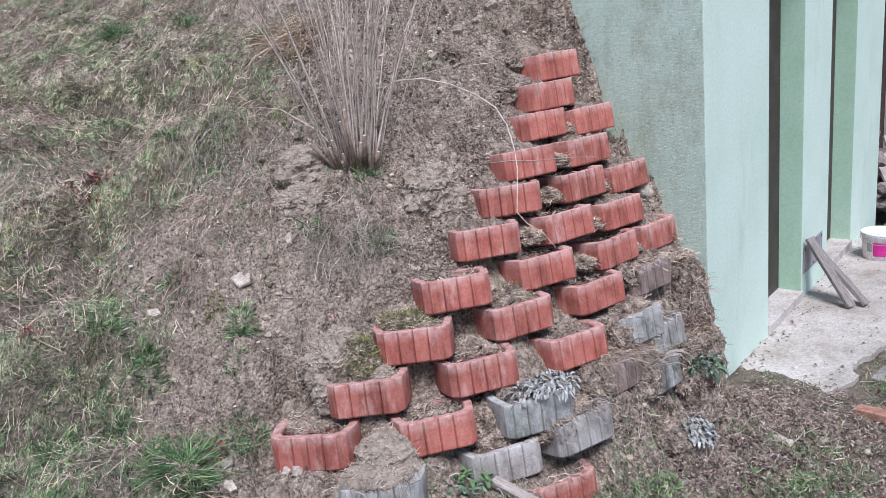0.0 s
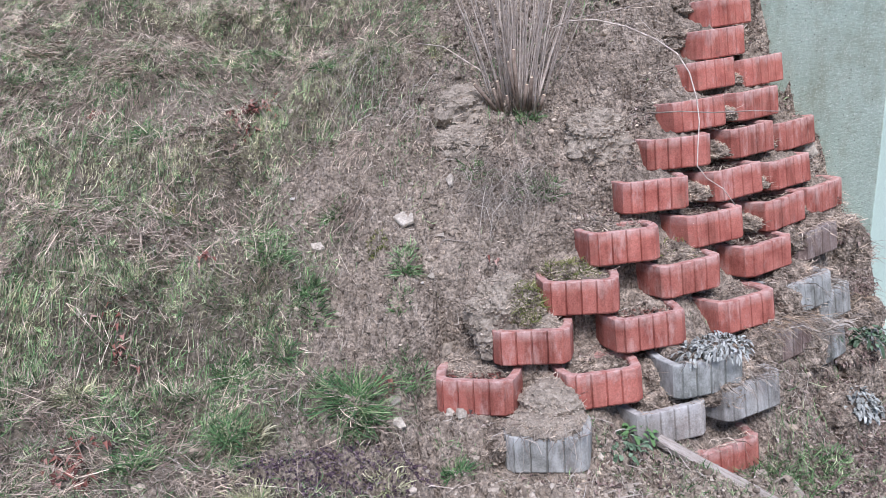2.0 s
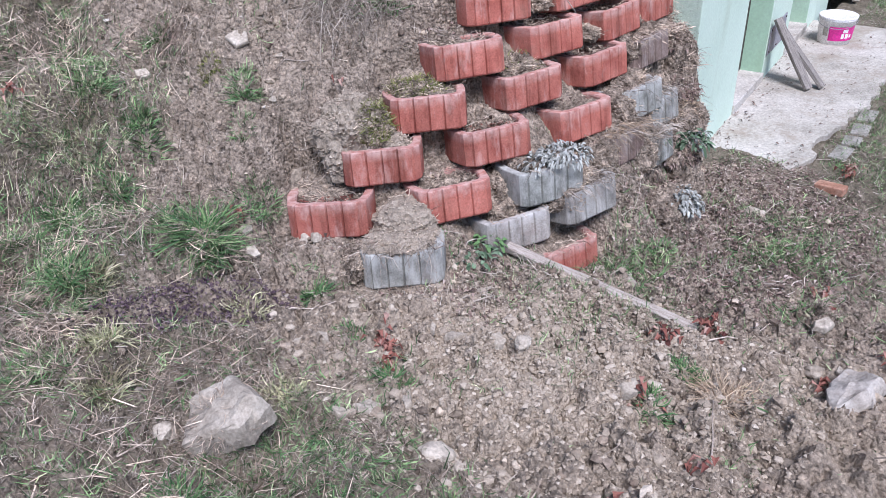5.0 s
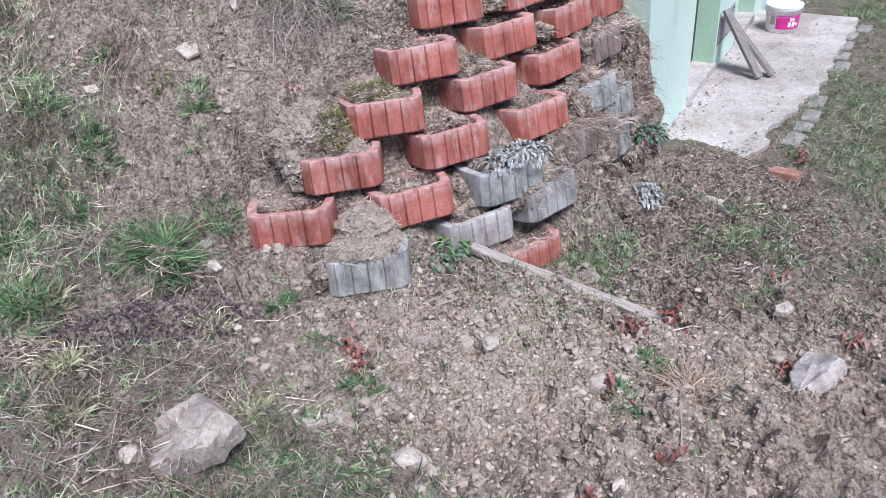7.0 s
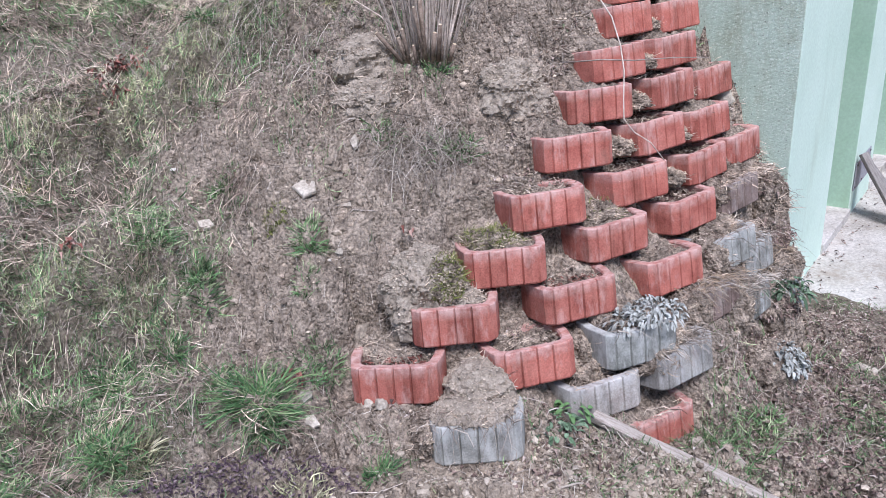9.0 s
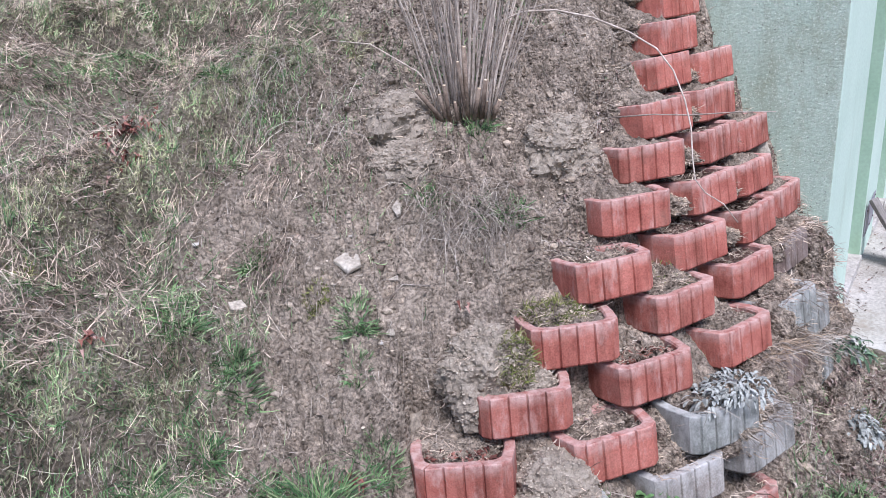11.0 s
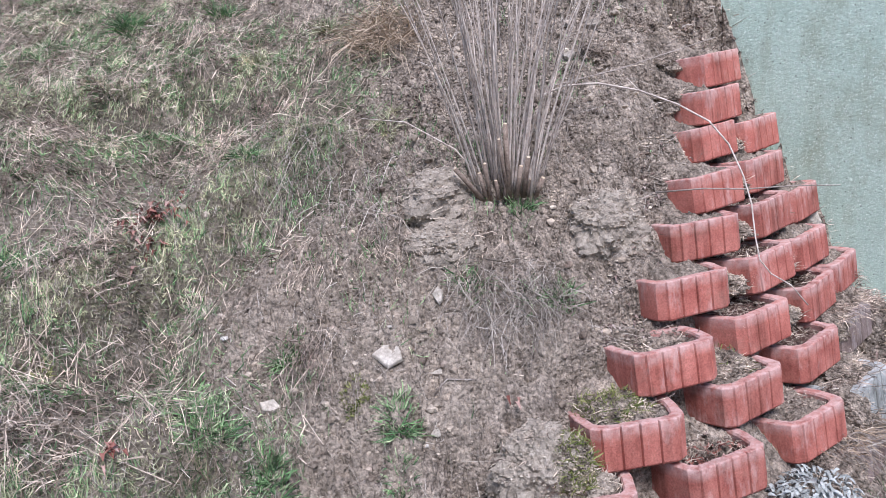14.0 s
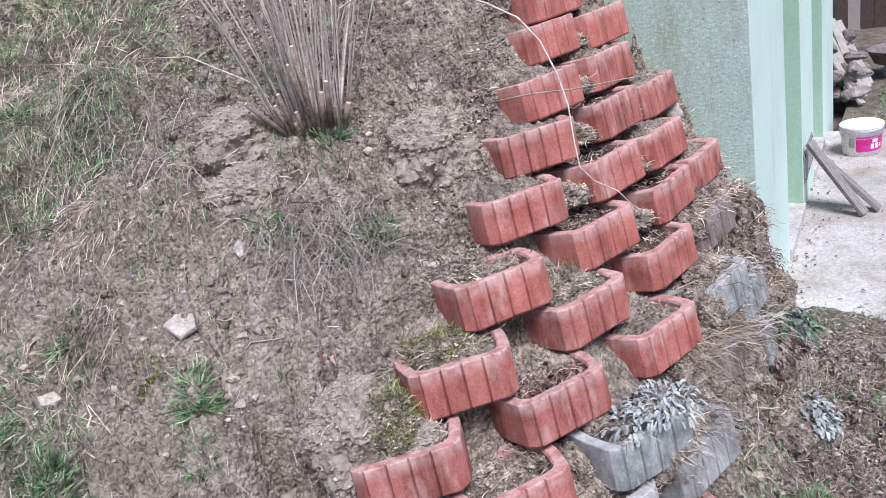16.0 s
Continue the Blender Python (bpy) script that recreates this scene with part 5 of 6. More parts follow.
for x, y, rx, ry, turn, n in ((1.13, 1.77, .11, .035, 40, 26), (1.2, 1.86, .05, .03, 30, 10), (1.81, 1.08, .05, .03, 60, 12), (2.04, 0.975, .06, .04, 40, 16), (1.50, 3.95, .17, .09, 20, 34),
                              (0.15, 2.9, .1, .05, 10, 12), (0.45, 3.22, .05, .04, 0, 12), (0.107, 2.745, .07, .04, 20, 12), (0.90, 4.42, .05, .03, 0, 5), (1.23, 2.62, .03, .03, 0, 5), (1.87, 2.62, .06, .03, 30, 10), (1.48, 2.52, .05, .03, 0, 7),
                              (1.43, 0.98, .04, .03, 0, 6), (1.25, 0.75, .05, .03, 60, 5), (0.95, 0.85, .05, .03, 60, 5), (2.0, .58, .03, .02, 0, 4), (2.72, .72, .07, .03, 50, 7), (4.6, .98, .12, .06, 0, 14), (0.88, 3.28, .04, .03, 0, 5),
                              (2.25, 0.40, .06, .04, 0, 6)):
    leaf_drift(x, y, rx, ry, turn, n, REDLEAF, "curled red-brown fallen leaves")
lit = sow(24000, 2.2, 0.2, 4.5, 1.8, lambda x, y, t: np.clip(1.25 - np.hypot((x - 3.3) / 1.1, (y - 1.25) / 0.6), 0, 1))
me = leaves_mesh("leaf_litter", lit + np.array([0, 0, 0.004]), rs.uniform(0, 6.3, len(lit)), rs.uniform(-0.3, 0.4, len(lit)), rs.uniform(0.012, 0.04, len(lit)), rs.uniform(0.006, 0.016, len(lit)), BROWNLEAF)
tagged(new("leaf_litter", me), "brown rotting leaf litter at the foot of the blocks", "leaves", kind="stuff")
n = 300
fx = 4.33 + 3.4 * rs.rand(n) ** 1.6
edge = rs.rand(n)
fy = np.where(edge < 0.55, 1.85 + 0.045 * (fx - 4.04) - 0.16 * rs.rand(n) ** 2.2, np.where(edge < 0.8, 1.3 + 0.15 * rs.rand(n) ** 2, 1.3 + 0.55 * rs.rand(n)))
me = leaves_mesh("leaf_bits", np.stack([fx, fy, np.full(n, SLAB + 0.004)], 1), rs.uniform(0, 6.3, n), rs.uniform(-0.1, 0.25, n), rs.uniform(0.01, 0.04, n), rs.uniform(0.005, 0.016, n), BROWNLEAF)
tagged(new("leaf_bits", me), "bits of brown leaf strewn on the concrete path", "leaves", kind="stuff")


# ---- what grows and lies in the blocks ----
def in_block(b, u, v, dz=0.0):
    k, d, bx, by, turn, _ = BLOCK_ROWS[b]
    a = radians(turn)
    x, y = bx + 0.055 * math.sin(a), by - 0.055 * math.cos(a)
    return np.stack([x + u * np.cos(a) - v * np.sin(a), y + u * np.sin(a) + v * np.cos(a), row_top(k) + d + dz - 0.14 * np.asarray(v) + 0 * np.asarray(u)], -1)


straw_at, crumb_at = [], []
for b in range(len(BLOCK_ROWS)):
    n = 130
    v = rs.uniform(0.045, 0.25, n)
    straw_at.append(in_block(b, rs.uniform(-0.13, 0.13, n), v, 0) + np.stack([0 * v, 0 * v, -0.03 + 0.7 * v * v], 1))
    n = 170
    v = rs.uniform(0.045, 0.24, n)
    crumb_at.append(in_block(b, rs.uniform(-0.135, 0.135, n), v, 0) + np.stack([0 * v, 0 * v, -0.034 + 0.7 * v * v], 1))
growth("block_straw", np.concatenate(straw_at), STRAW, "dry straws lying in the planter blocks", "straw", (0.02, 0.09), (0.0015, 0.0028), (0.8, 1.0), (0.0, 0.25), lies=False)
strew("block_crumbs", np.concatenate(crumb_at), (0.003, 0.009), CRUMB, "crumbs of soil in the planter blocks", "soil", 0, 0.8, 41)
# dry grass spilling over the weathered blocks
for b, n, mat, l in ((31, 150, TAN, 0.2), (31, 200, HAY, 0.2), (28, 220, HAY, 0.16), (29, 90, STRAW, 0.14), (30, 200, STRAW, 0.13), (33, 260, HAY, 0.18), (32, 160, HAY, 0.16), (25, 160, HAY, 0.18), (27, 70, HAY, 0.14), (26, 30, STRAW, 0.1), (24, 70, STRAW, 0.1)):
    turn = radians(BLOCK_ROWS[b][4])
    foot = in_block(b, rs.uniform(-0.15, 0.15, n), rs.uniform(0.0, 0.16, n), 0.0)
    me = blade_mesh("hanging_grass", foot, turn - math.pi / 2 + rs.normal(0, 0.5, n), rs.uniform(l * 0.5, l * 1.1, n), rs.uniform(0.002, 0.0034, n), rs.uniform(0.3, 0.8, n), rs.uniform(0.6, 1.2, n), mat)
    tagged(new("hanging_grass", me), "withered grass spilling over the rim of a block", "dry grass")
def between(n):
    """Places on the ground among the blocks."""
    x = rs.uniform(1.45, 3.95, n)
    y = 2.05 + 0.16 * (x - 1.45) + rs.uniform(-0.5, 0.35, n)
    keep = ~blocked(x, y)
    x, y = x[keep], y[keep]
    return np.stack([x, y, on_ground(x, y) + rs.uniform(-0.002, 0.008, len(x))], 1)


strew("gap_crumbs", between(9000), (0.003, 0.012), CRUMB, "crumbs of soil lodged between the planter blocks", "soil", 0, 0.9, 61)
growth("tangled_straw", between(4200), HAY, "tangled dead straw between the planter blocks", "straw", (0.03, 0.12), (0.002, 0.004), (0.5, 1.0), (0.1, 0.7), lies=False)
lodged = between(2600)
me = leaves_mesh("lodged_leaves", lodged, rs.uniform(0, 6.3, len(lodged)), rs.uniform(-0.5, 0.5, len(lodged)), rs.uniform(0.015, 0.04, len(lodged)), rs.uniform(0.007, 0.018, len(lodged)), BROWNLEAF, 0.7)
tagged(new("lodged_leaves", me), "brown dead leaves lodged between the planter blocks", "leaves", kind="stuff")
gap = np.stack([rs.uniform(3.72, 4.03, 2600), rs.uniform(1.9, 3.2, 2600)], 1)
gap = gap[~blocked(gap[:, 0], gap[:, 1]) | (gap[:, 0] > 3.9)]
gap = np.concatenate([gap, on_ground(gap[:, 0], gap[:, 1])[:, None] + 0.004], 1)
growth("gap_straw", gap[:1300], STRAW, "straw and dead leaves between blocks and garage wall", "straw", (0.03, 0.11), (0.002, 0.004), (0.6, 1.0), (0.0, 0.5), lies=False)
me = leaves_mesh("gap_litter", gap[1300:], rs.uniform(0, 6.3, len(gap) - 1300), rs.uniform(-0.4, 0.5, len(gap) - 1300), rs.uniform(0.015, 0.045, len(gap) - 1300), rs.uniform(0.006, 0.018, len(gap) - 1300), BROWNLEAF)
tagged(new("gap_litter", me), "brown dead leaves between blocks and garage wall", "leaves", kind="stuff")
foot = sow(2400, 2.3, 0.9, 4.2, 1.75, lambda x, y, t: np.clip(1.2 - np.hypot((x - 3.2) / 0.95, (y - 1.42) / 0.5), 0, 1) * np.clip(3 * patches(x, y, 4, 131) - 0.8, 0.1, 1))
growth("dead_stalks", foot, HAY, "tangled grey dead stalks at the foot of the blocks", "straw", (0.05, 0.17), (0.002, 0.004), (0.6, 1.0), (0.0, 0.5))
foot = sow(16000, 2.2, 0.6, 4.2, 1.75, lambda x, y, t: np.clip(1.3 - np.hypot((x - 2.75) / 0.75, (y - 1.25) / 0.5), 0, 1) * np.clip(8 * patches(x, y, 4, 141) - 3.6, 0.03, 1))
growth("thin_grass", foot, GREEN, "thin green grass at the foot of the blocks", "grass", (0.05, 0.13), (0.002, 0.004), (0.3, 0.9), (0.1, 0.5))
# brown dried growth between the blocks and the garage corner
for x, y, z, n, r, mat, l in ((3.80, 1.93, 0.50, 260, 0.09, STRAW, 0.11), (3.82, 1.86, 0.34, 260, 0.10, STRAW, 0.12), (3.72, 1.80, 0.14, 220, 0.11, TAN, 0.12), (3.60, 1.80, 0.10, 160, 0.1, STRAW, 0.12), (3.86, 2.0, 0.58, 140, 0.06, STRAW, 0.10)):
    a, q = rs.uniform(0, 6.3, n), r * np.sqrt(rs.rand(n))
    foot = np.stack([x + q * np.cos(a), y + q * np.sin(a), z + rs.uniform(-0.06, 0.04, n)], 1)
    me = blade_mesh("dried_plant", foot, DOWN + 0.5 + rs.normal(0, 0.8, n), rs.uniform(l * 0.4, l, n), rs.uniform(0.002, 0.004, n), rs.uniform(0.3, 0.9, n), rs.uniform(0.4, 1.1, n), mat)
    tagged(new("dried_plant", me), "brown dried perennial leaning on the garage corner", "dried plant", kind="stuff")
for x, y, z, r, n in ((3.82, 1.93, 0.42, 0.12, 330), (3.74, 1.83, 0.18, 0.13, 330), (3.42, 1.70, -0.05, 0.14, 330), (3.05, 1.62, -0.12, 0.15, 360)):
    leafy("dried_plant", x, y, z, n, r, 0.12, (0.02, 0.05), (0.006, 0.014), BROWNLEAF, "brown withered leaves between blocks and garage", "dried plant", 0.4)


# ---- earth lumps with moss ----
def earth_lump(x, y, z, sx, sy, sz, turn, label, seed, moss=0, skirt=False, pale=False):
    bm = bmesh.new()
    bmesh.ops.create_icosphere(bm, subdivisions=5 if seed in (3, 5, 14, 15) else 4, radius=1)
    o = Vector((seed, seed * 2.3, 0))
    for v in bm.verts:
        v.co *= 1 + 0.22 * noise.noise(v.co * 1.7 + o) + 0.12 * noise.noise(v.co * 4.3 + o) + 0.13 * abs(noise.noise(v.co * 7 + o)) + 0.1 * noise.noise(v.co * 13 + o) + 0.06 * noise.noise(v.co * 27 + o)
        v.co = Vector((v.co.x * sx, v.co.y * sy, v.co.z * sz))
        if skirt and v.co.z < 0:
            v.co.x, v.co.y, v.co.z = v.co.x * (1 - 0.4 * v.co.z / sz), v.co.y * (1 - 0.4 * v.co.z / sz), v.co.z * 1.6
    top = [v.co.copy() for v in bm.verts if v.co.z > (-1.3 if skirt else -0.1) * sz]
    me = bpy.data.meshes.new("earth_lump")
    bm.to_mesh(me)
    bm.free()
    # pale mounds carry the lit look in the colour of loam and crust
    me.materials.append(LUMP if pale else GROUND)
    ob = new("earth_lump", me)
    ob.matrix_world = pose(x, y, z, 0, 0, turn)
    tagged(ob, label, "soil")
    n = int(7000 * (sx + sy))
    pick = np.array([top[i][:] for i in rs.randint(0, len(top), n)]) + rs.normal(0, 0.003, (n, 3))
    c = strew("soil_crust", pick, (0.002, 0.0065), PALECRUMB if pale else CRUMB, "soil crumbs", "soil", 0, 0.9, int(seed))
    for key in ("category", "kind"):
        del c[key]
    c.parent = ob
    c["kind"] = "stuff"
    st = rs.randint(0, len(top), n // 6)
    me = blade_mesh("straw", np.array([top[i][:] for i in st]), rs.uniform(0, 6.3, n // 6), rs.uniform(0.02, 0.07, n // 6), rs.uniform(0.0015, 0.0028, n // 6), rs.uniform(0.7, 1.0, n // 6), rs.uniform(0.1, 0.6, n // 6), STRAW)
    w = new("straw", me)
    w.parent = ob
    w["kind"] = "stuff"
    if moss:
        pick = [top[i] for i in rs.randint(0, len(top), moss)]
        foot = np.array([p[:] for p in pick])
        foot += rs.normal(0, 0.004, foot.shape)
        me = blade_mesh("moss", foot, rs.uniform(0, 6.3, moss), rs.uniform(0.012, 0.05, moss), rs.uniform(0.002, 0.004, moss), rs.uniform(0.3, 1.0, moss), rs.uniform(0, 0.5, moss), MOSS)
        m = new("moss", me)
        m.parent = ob
        tagged(m, "yellow-green moss and short grass", kind="stuff")
    return ob


def lump_on(b, u, v, dz, sx, sy, sz, label, seed, moss=0, skirt=False, pale=False):
    p = in_block(b, np.array(u), np.array(v), dz)
    return earth_lump(float(p[0]), float(p[1]), float(p[2]), sx, sy, sz, BLOCK_ROWS[b][4], label, seed, moss, skirt, pale)


lump_on(1, -0.03, 0.14, 0.035, 0.09, 0.09, 0.125, "crumbling mound of earth grown with moss behind a block", 3, 1500)
lump_on(1, -0.12, 0.155, 0.06, 0.135, 0.11, 0.135, "bare crumbling mound of loam behind a block", 5, 0, True, True)
lump_on(1, 0.0, 0.12, -0.01, 0.11, 0.06, 0.05, "loose soil and straw lying in a block", 6, 0, False, True)
lump_on(2, -0.03, 0.17, -0.015, 0.115, 0.085, 0.055, "mossy mound of earth in a block", 8, 700)
lump_on(12, 0.0, 0.16, -0.01, 0.11, 0.09, 0.06, "mound of earth with dead stems in a block", 9, 60)
lump_on(25, -0.01, 0.10, 0.0, 0.15, 0.10, 0.055, "mound of crumbly soil spilling over a grey block", 12, 0, False, True)
lump_on(25, 0.02, 0.22, 0.05, 0.12, 0.12, 0.09, "mound of crumbly soil behind a grey block", 13, 0, True, True)
lump_on(26, 0.0, 0.17, 0.0, 0.12, 0.09, 0.06, "mound of soil with leaf litter in a grey block", 16, 30)
lump_on(28, -0.03, 0.14, 0.0, 0.13, 0.10, 0.05, "mound of soil and dry grass in a grey block", 19)
lump_on(27, -0.20, 0.19, -0.09, 0.07, 0.10, 0.08, "heap of soil beside a grey block", 47, 0, True)
lump_on(25, -0.19, 0.10, -0.05, 0.05, 0.10, 0.05, "crumbly soil beside a grey block", 50, 0, True)
for n_, (b, u, v, dz, sx, sy, sz) in enumerate(((29, -0.16, 0.06, -0.06, 0.08, 0.09, 0.07), (29, 0.05, 0.16, 0.0, 0.12, 0.08, 0.045), (31, -0.15, 0.06, -0.06, 0.09, 0.09, 0.07), (31, 0.04, 0.15, 0.01, 0.12, 0.09, 0.05), (32, -0.15, 0.07, -0.07, 0.08, 0.08, 0.07), (33, -0.12, 0.05, -0.05, 0.10, 0.08, 0.07), (28, -0.1, 0.08, -0.02, 0.09, 0.08, 0.05), (30, -0.12, 0.08, -0.03, 0.09, 0.08, 0.05), (30, 0.12, 0.1, -0.03, 0.08, 0.08, 0.06))):
    lump_on(b, u, v, dz, sx, sy, sz, "soil and dead straw heaped over a weathered block", 70 + n_, 0, True)
for n_, b in enumerate((14, 15, 16, 17, 21, 22, 23, 20)):
    lump_on(b, -0.21, 0.15, -0.075, 0.075, 0.13, 0.03, "dry soil filling the gap beside a red block", 80 + n_, 0, True)
for n_, (b, u, v, sx, sy, sz) in enumerate(((5, -0.13, 0.22, 0.13, 0.10, 0.05), (6, -0.12, 0.20, 0.11, 0.09, 0.04), (7, -0.10, 0.20, 0.10, 0.09, 0.04), (8, -0.12, 0.19, 0.11, 0.09, 0.045), (9, -0.10, 0.2, 0.12, 0.09, 0.04))):
    lump_on(b, u, v, -0.012, sx, sy, sz, "dry soil heaped behind the rim of a red block", 30 + n_, 0, True)
earth_lump(2.28, 3.17, 1.30, 0.14, 0.12, 0.09, 0, "rounded mound of loam at the foot of the shrub", 44, 0, True, True)
earth_lump(2.18, 3.10, 1.12, 0.15, 0.11, 0.10, -50, "rounded lump of bare loam below the shrub", 14, 0, True, True)
earth_lump(2.66, 2.66, 1.12, 0.15, 0.13, 0.12, -40, "bulging lump of loam beside the blocks", 15, 0, True, True)
earth_lump(3.36, 3.0, 1.70, 0.16, 0.1, 0.09, 10, "clod of earth in the crest of the bank", 17)
earth_lump(3.62, 2.93, 1.80, 0.14, 0.1, 0.08, 40, "clod of earth in the crest of the bank", 18)
earth_lump(3.84, 1.90, 0.28, 0.15, 0.12, 0.22, 10, "heap of earth and dead growth at the garage corner", 23, 0, True)
earth_lump(3.74, 1.78, -0.05, 0.18, 0.12, 0.22, 10, "heap of earth and dead growth at the garage corner", 24, 0, True)
earth_lump(3.45, 1.66, -0.15, 0.17, 0.11, 0.17, 0, "heap of earth and dead leaves below the grey blocks", 25, 0, True)
earth_lump(3.02, 1.56, -0.18, 0.17, 0.11, 0.14, -10, "heap of earth and dead leaves below the grey blocks", 26, 0, True)
for b in (0, 11):
    n = 70
    at = in_block(b, rs.uniform(-0.11, 0.11, n), rs.uniform(0.07, 0.22, n), -0.032)
    me = leaves_mesh("fallen_leaves", at, rs.uniform(0, 6.3, n), rs.uniform(-0.3, 0.4, n), rs.uniform(0.02, 0.045, n), rs.uniform(0.008, 0.02, n), REDLEAF, 0.5)
    tagged(new("fallen_leaves", me), "dark red fallen leaves lying in a block", "leaves", kind="stuff")


# ---- the shrub ----
def tube(points, r0, r1, sides=6):
    """A tapered tube through points, as a bmesh."""
    bm = bmesh.new()
    pts = [Vector(p) for p in points]
    rings = []
    for i, p in enumerate(pts):
        d = (pts[min(i + 1, len(pts) - 1)] - pts[max(i - 1, 0)]).normalized()
        a = d.orthogonal().normalized() if i == 0 else (rings[-1][1] - d * rings[-1][1].dot(d)).normalized()
        b = d.cross(a)
        r = r0 + (r1 - r0) * i / (len(pts) - 1)
        rings.append(([bm.verts.new(p + (a * math.cos(2 * math.pi * k / sides) + b * math.sin(2 * math.pi * k / sides)) * r) for k in range(sides)], a))
    for (q, _), (s, _) in zip(rings, rings[1:]):
        for k in range(sides):
            bm.faces.new((q[k], q[(k + 1) % sides], s[(k + 1) % sides], s[k]))
    bm.faces.new(rings[0][0][::-1])
    bm.faces.new(rings[-1][0])
    for f in bm.faces:
        f.smooth = True
    return bm


STUB = grainy("brown_bark", (0.14, 0.1, 0.075), (0.25, 0.19, 0.145), (0.36, 0.29, 0.23), 40, 160, 1, objrand=0.25)
shrub = new("shrub")
BUSH = Vector((2.45, 2.985, float(on_ground(2.45, 2.985))))
shrub.location = BUSH
tagged(shrub, "leafless coppiced shrub of many upright grey rods with cut stubs", "shrub")
rng = random.Random(12)
right, away = Vector((0.62, -0.78, 0)), Vector((0.78, 0.62, 0))
for i in range(58):
    f = rng.uniform(-1, 1)
    g = rng.uniform(-1, 1)
    root = right * (0.115 * f + rng.gauss(0, 0.015)) + away * (0.07 * g + rng.gauss(0, 0.015)) + Vector((0, 0, -0.05))
    out = right * (0.34 * f + rng.gauss(0, 0.06)) + away * (0.28 * g + rng.gauss(0, 0.04))
    length = rng.uniform(0.8, 1.5)
    bow = rng.uniform(0.1, 0.5)
    pts = []
    for s in range(11):
        t = s / 10
        wob = Vector((noise.noise((i, t * 4, 0)), noise.noise((i, t * 4, 5)), 0)) * 0.035 * t
        pts.append(root + out * length * (t * (1 - bow) + bow * t * t) + Vector((0, 0, length * t * (1 - 0.06 * t))) + wob)
    r = rng.uniform(0.0026, 0.0062)
    rod = part("rod", tube(pts, r, 0.0012), BARK, shrub)
    if i % 3 == 0:
        k = rng.randint(4, 7)
        d = (right * rng.uniform(-0.5, 0.5) + away * rng.uniform(-0.4, 0.4) + Vector((0, 0, 1))).normalized()
        l = rng.uniform(0.15, 0.35)
        part("side_shoot", tube([pts[k], pts[k] + d * l * 0.5 + out * 0.02, pts[k] + d * l], 0.0018, 0.0008, 5), BARK, rod)
for f, l, lean in ((0.02, 0.27, 0.0), (0.015, 0.22, -0.1), (0.08, 0.14, 0.15), (0.05, 0.10, 0.2), (-0.025, 0.05, -0.1), (0.135, 0.05, 0.4), (-0.09, 0.15, -0.7), (-0.06, 0.13, -0.1), (-0.075, 0.09, -0.2), (0.0, 0.06, 0.1), (0.10, 0.04, 0.2)):
    root = right * f * 0.9 - away * 0.075 + Vector((0, 0, -0.03))
    d = (right * lean - away * rng.uniform(0.1, 0.35) + Vector((0, 0, 1))).normalized()
    r = rng.uniform(0.006, 0.009)
    st = part("stub", tube([root, root + d * (l + 0.03) * 0.5, root + d * (l + 0.03)], r * 1.2, r, 8), STUB, shrub)
    part("cut_face", tube([root + d * (l + 0.0295), root + d * (l + 0.0312)], r * 0.95, r * 0.9, 8), CUT, st, "pale fresh cut face")
WHIP = [(2.561, 2.969, 1.30), (2.606, 2.915, 1.529), (2.621, 2.874, 1.63), (2.649, 2.793, 1.658), (2.692, 2.672, 1.657), (2.733, 2.532, 1.621), (2.763, 2.394, 1.561), (2.76, 2.28, 1.499),
        (2.737, 2.203, 1.421), (2.70, 2.142, 1.319), (2.656, 2.10, 1.23), (2.60, 2.07, 1.127), (2.552, 2.041, 1.063), (2.578, 2.011, 1.009), (2.612, 1.955, 0.964), (2.633, 1.905, 0.892)]
part("whip", tube([Vector(p) - BUSH for p in WHIP], 0.0045, 0.002), BARK, shrub, "long pale rod arching down over the blocks")
part("whip", tube([Vector(p) - BUSH for p in ((2.56, 2.97, 1.3), (2.61, 2.93, 1.5), (2.70, 2.90, 1.65), (2.93, 2.69, 1.69), (3.25, 2.42, 1.77))], 0.005, 0.002), BARK, shrub)
part("whip", tube([Vector(p) - BUSH for p in ((2.60, 2.93, 1.25), (2.68, 2.82, 1.55), (2.78, 2.72, 1.86), (2.87, 2.63, 2.15))], 0.004, 0.0015), BARK, shrub)
part("whip", tube([Vector(p) - BUSH for p in ((2.45, 3.06, 1.3), (2.36, 3.13, 1.46), (2.28, 3.3, 1.58), (2.26, 3.52, 1.60))], 0.0035, 0.0012), BARK, shrub)


def twig(pts, r, label):
    bm = tube(pts, r, r * 0.5)
    me = bpy.data.meshes.new("twig")
    bm.to_mesh(me)
    bm.free()
    me.materials.append(BARK)
    return tagged(new("twig", me), label, "twig")


twig(((2.91, 2.55, 1.19), (2.93, 2.36, 1.21), (2.93, 2.2, 1.215), (2.95, 2.02, 1.232), (2.955, 1.88, 1.238)), 0.0038, "thin dry stem sticking out over the blocks")
for a, b in (((1.90, 0.96), (2.30, 0.82)), ((2.30, 0.82), (2.42, 0.80)), ((1.75, 2.85), (1.86, 2.75)), ((1.30, 0.72), (1.52, 0.80)), ((4.62, 1.3), (4.72, 1.12)), ((1.0, 2.2), (1.25, 2.12))):
    pts = [(a[0] + (b[0] - a[0]) * t, a[1] + (b[1] - a[1]) * t, float(on_ground(a[0] + (b[0] - a[0]) * t, a[1] + (b[1] - a[1]) * t)) + 0.012) for t in (0, 0.33, 0.66, 1)]
    twig(pts, 0.0032, "dry brown twig lying on the ground")

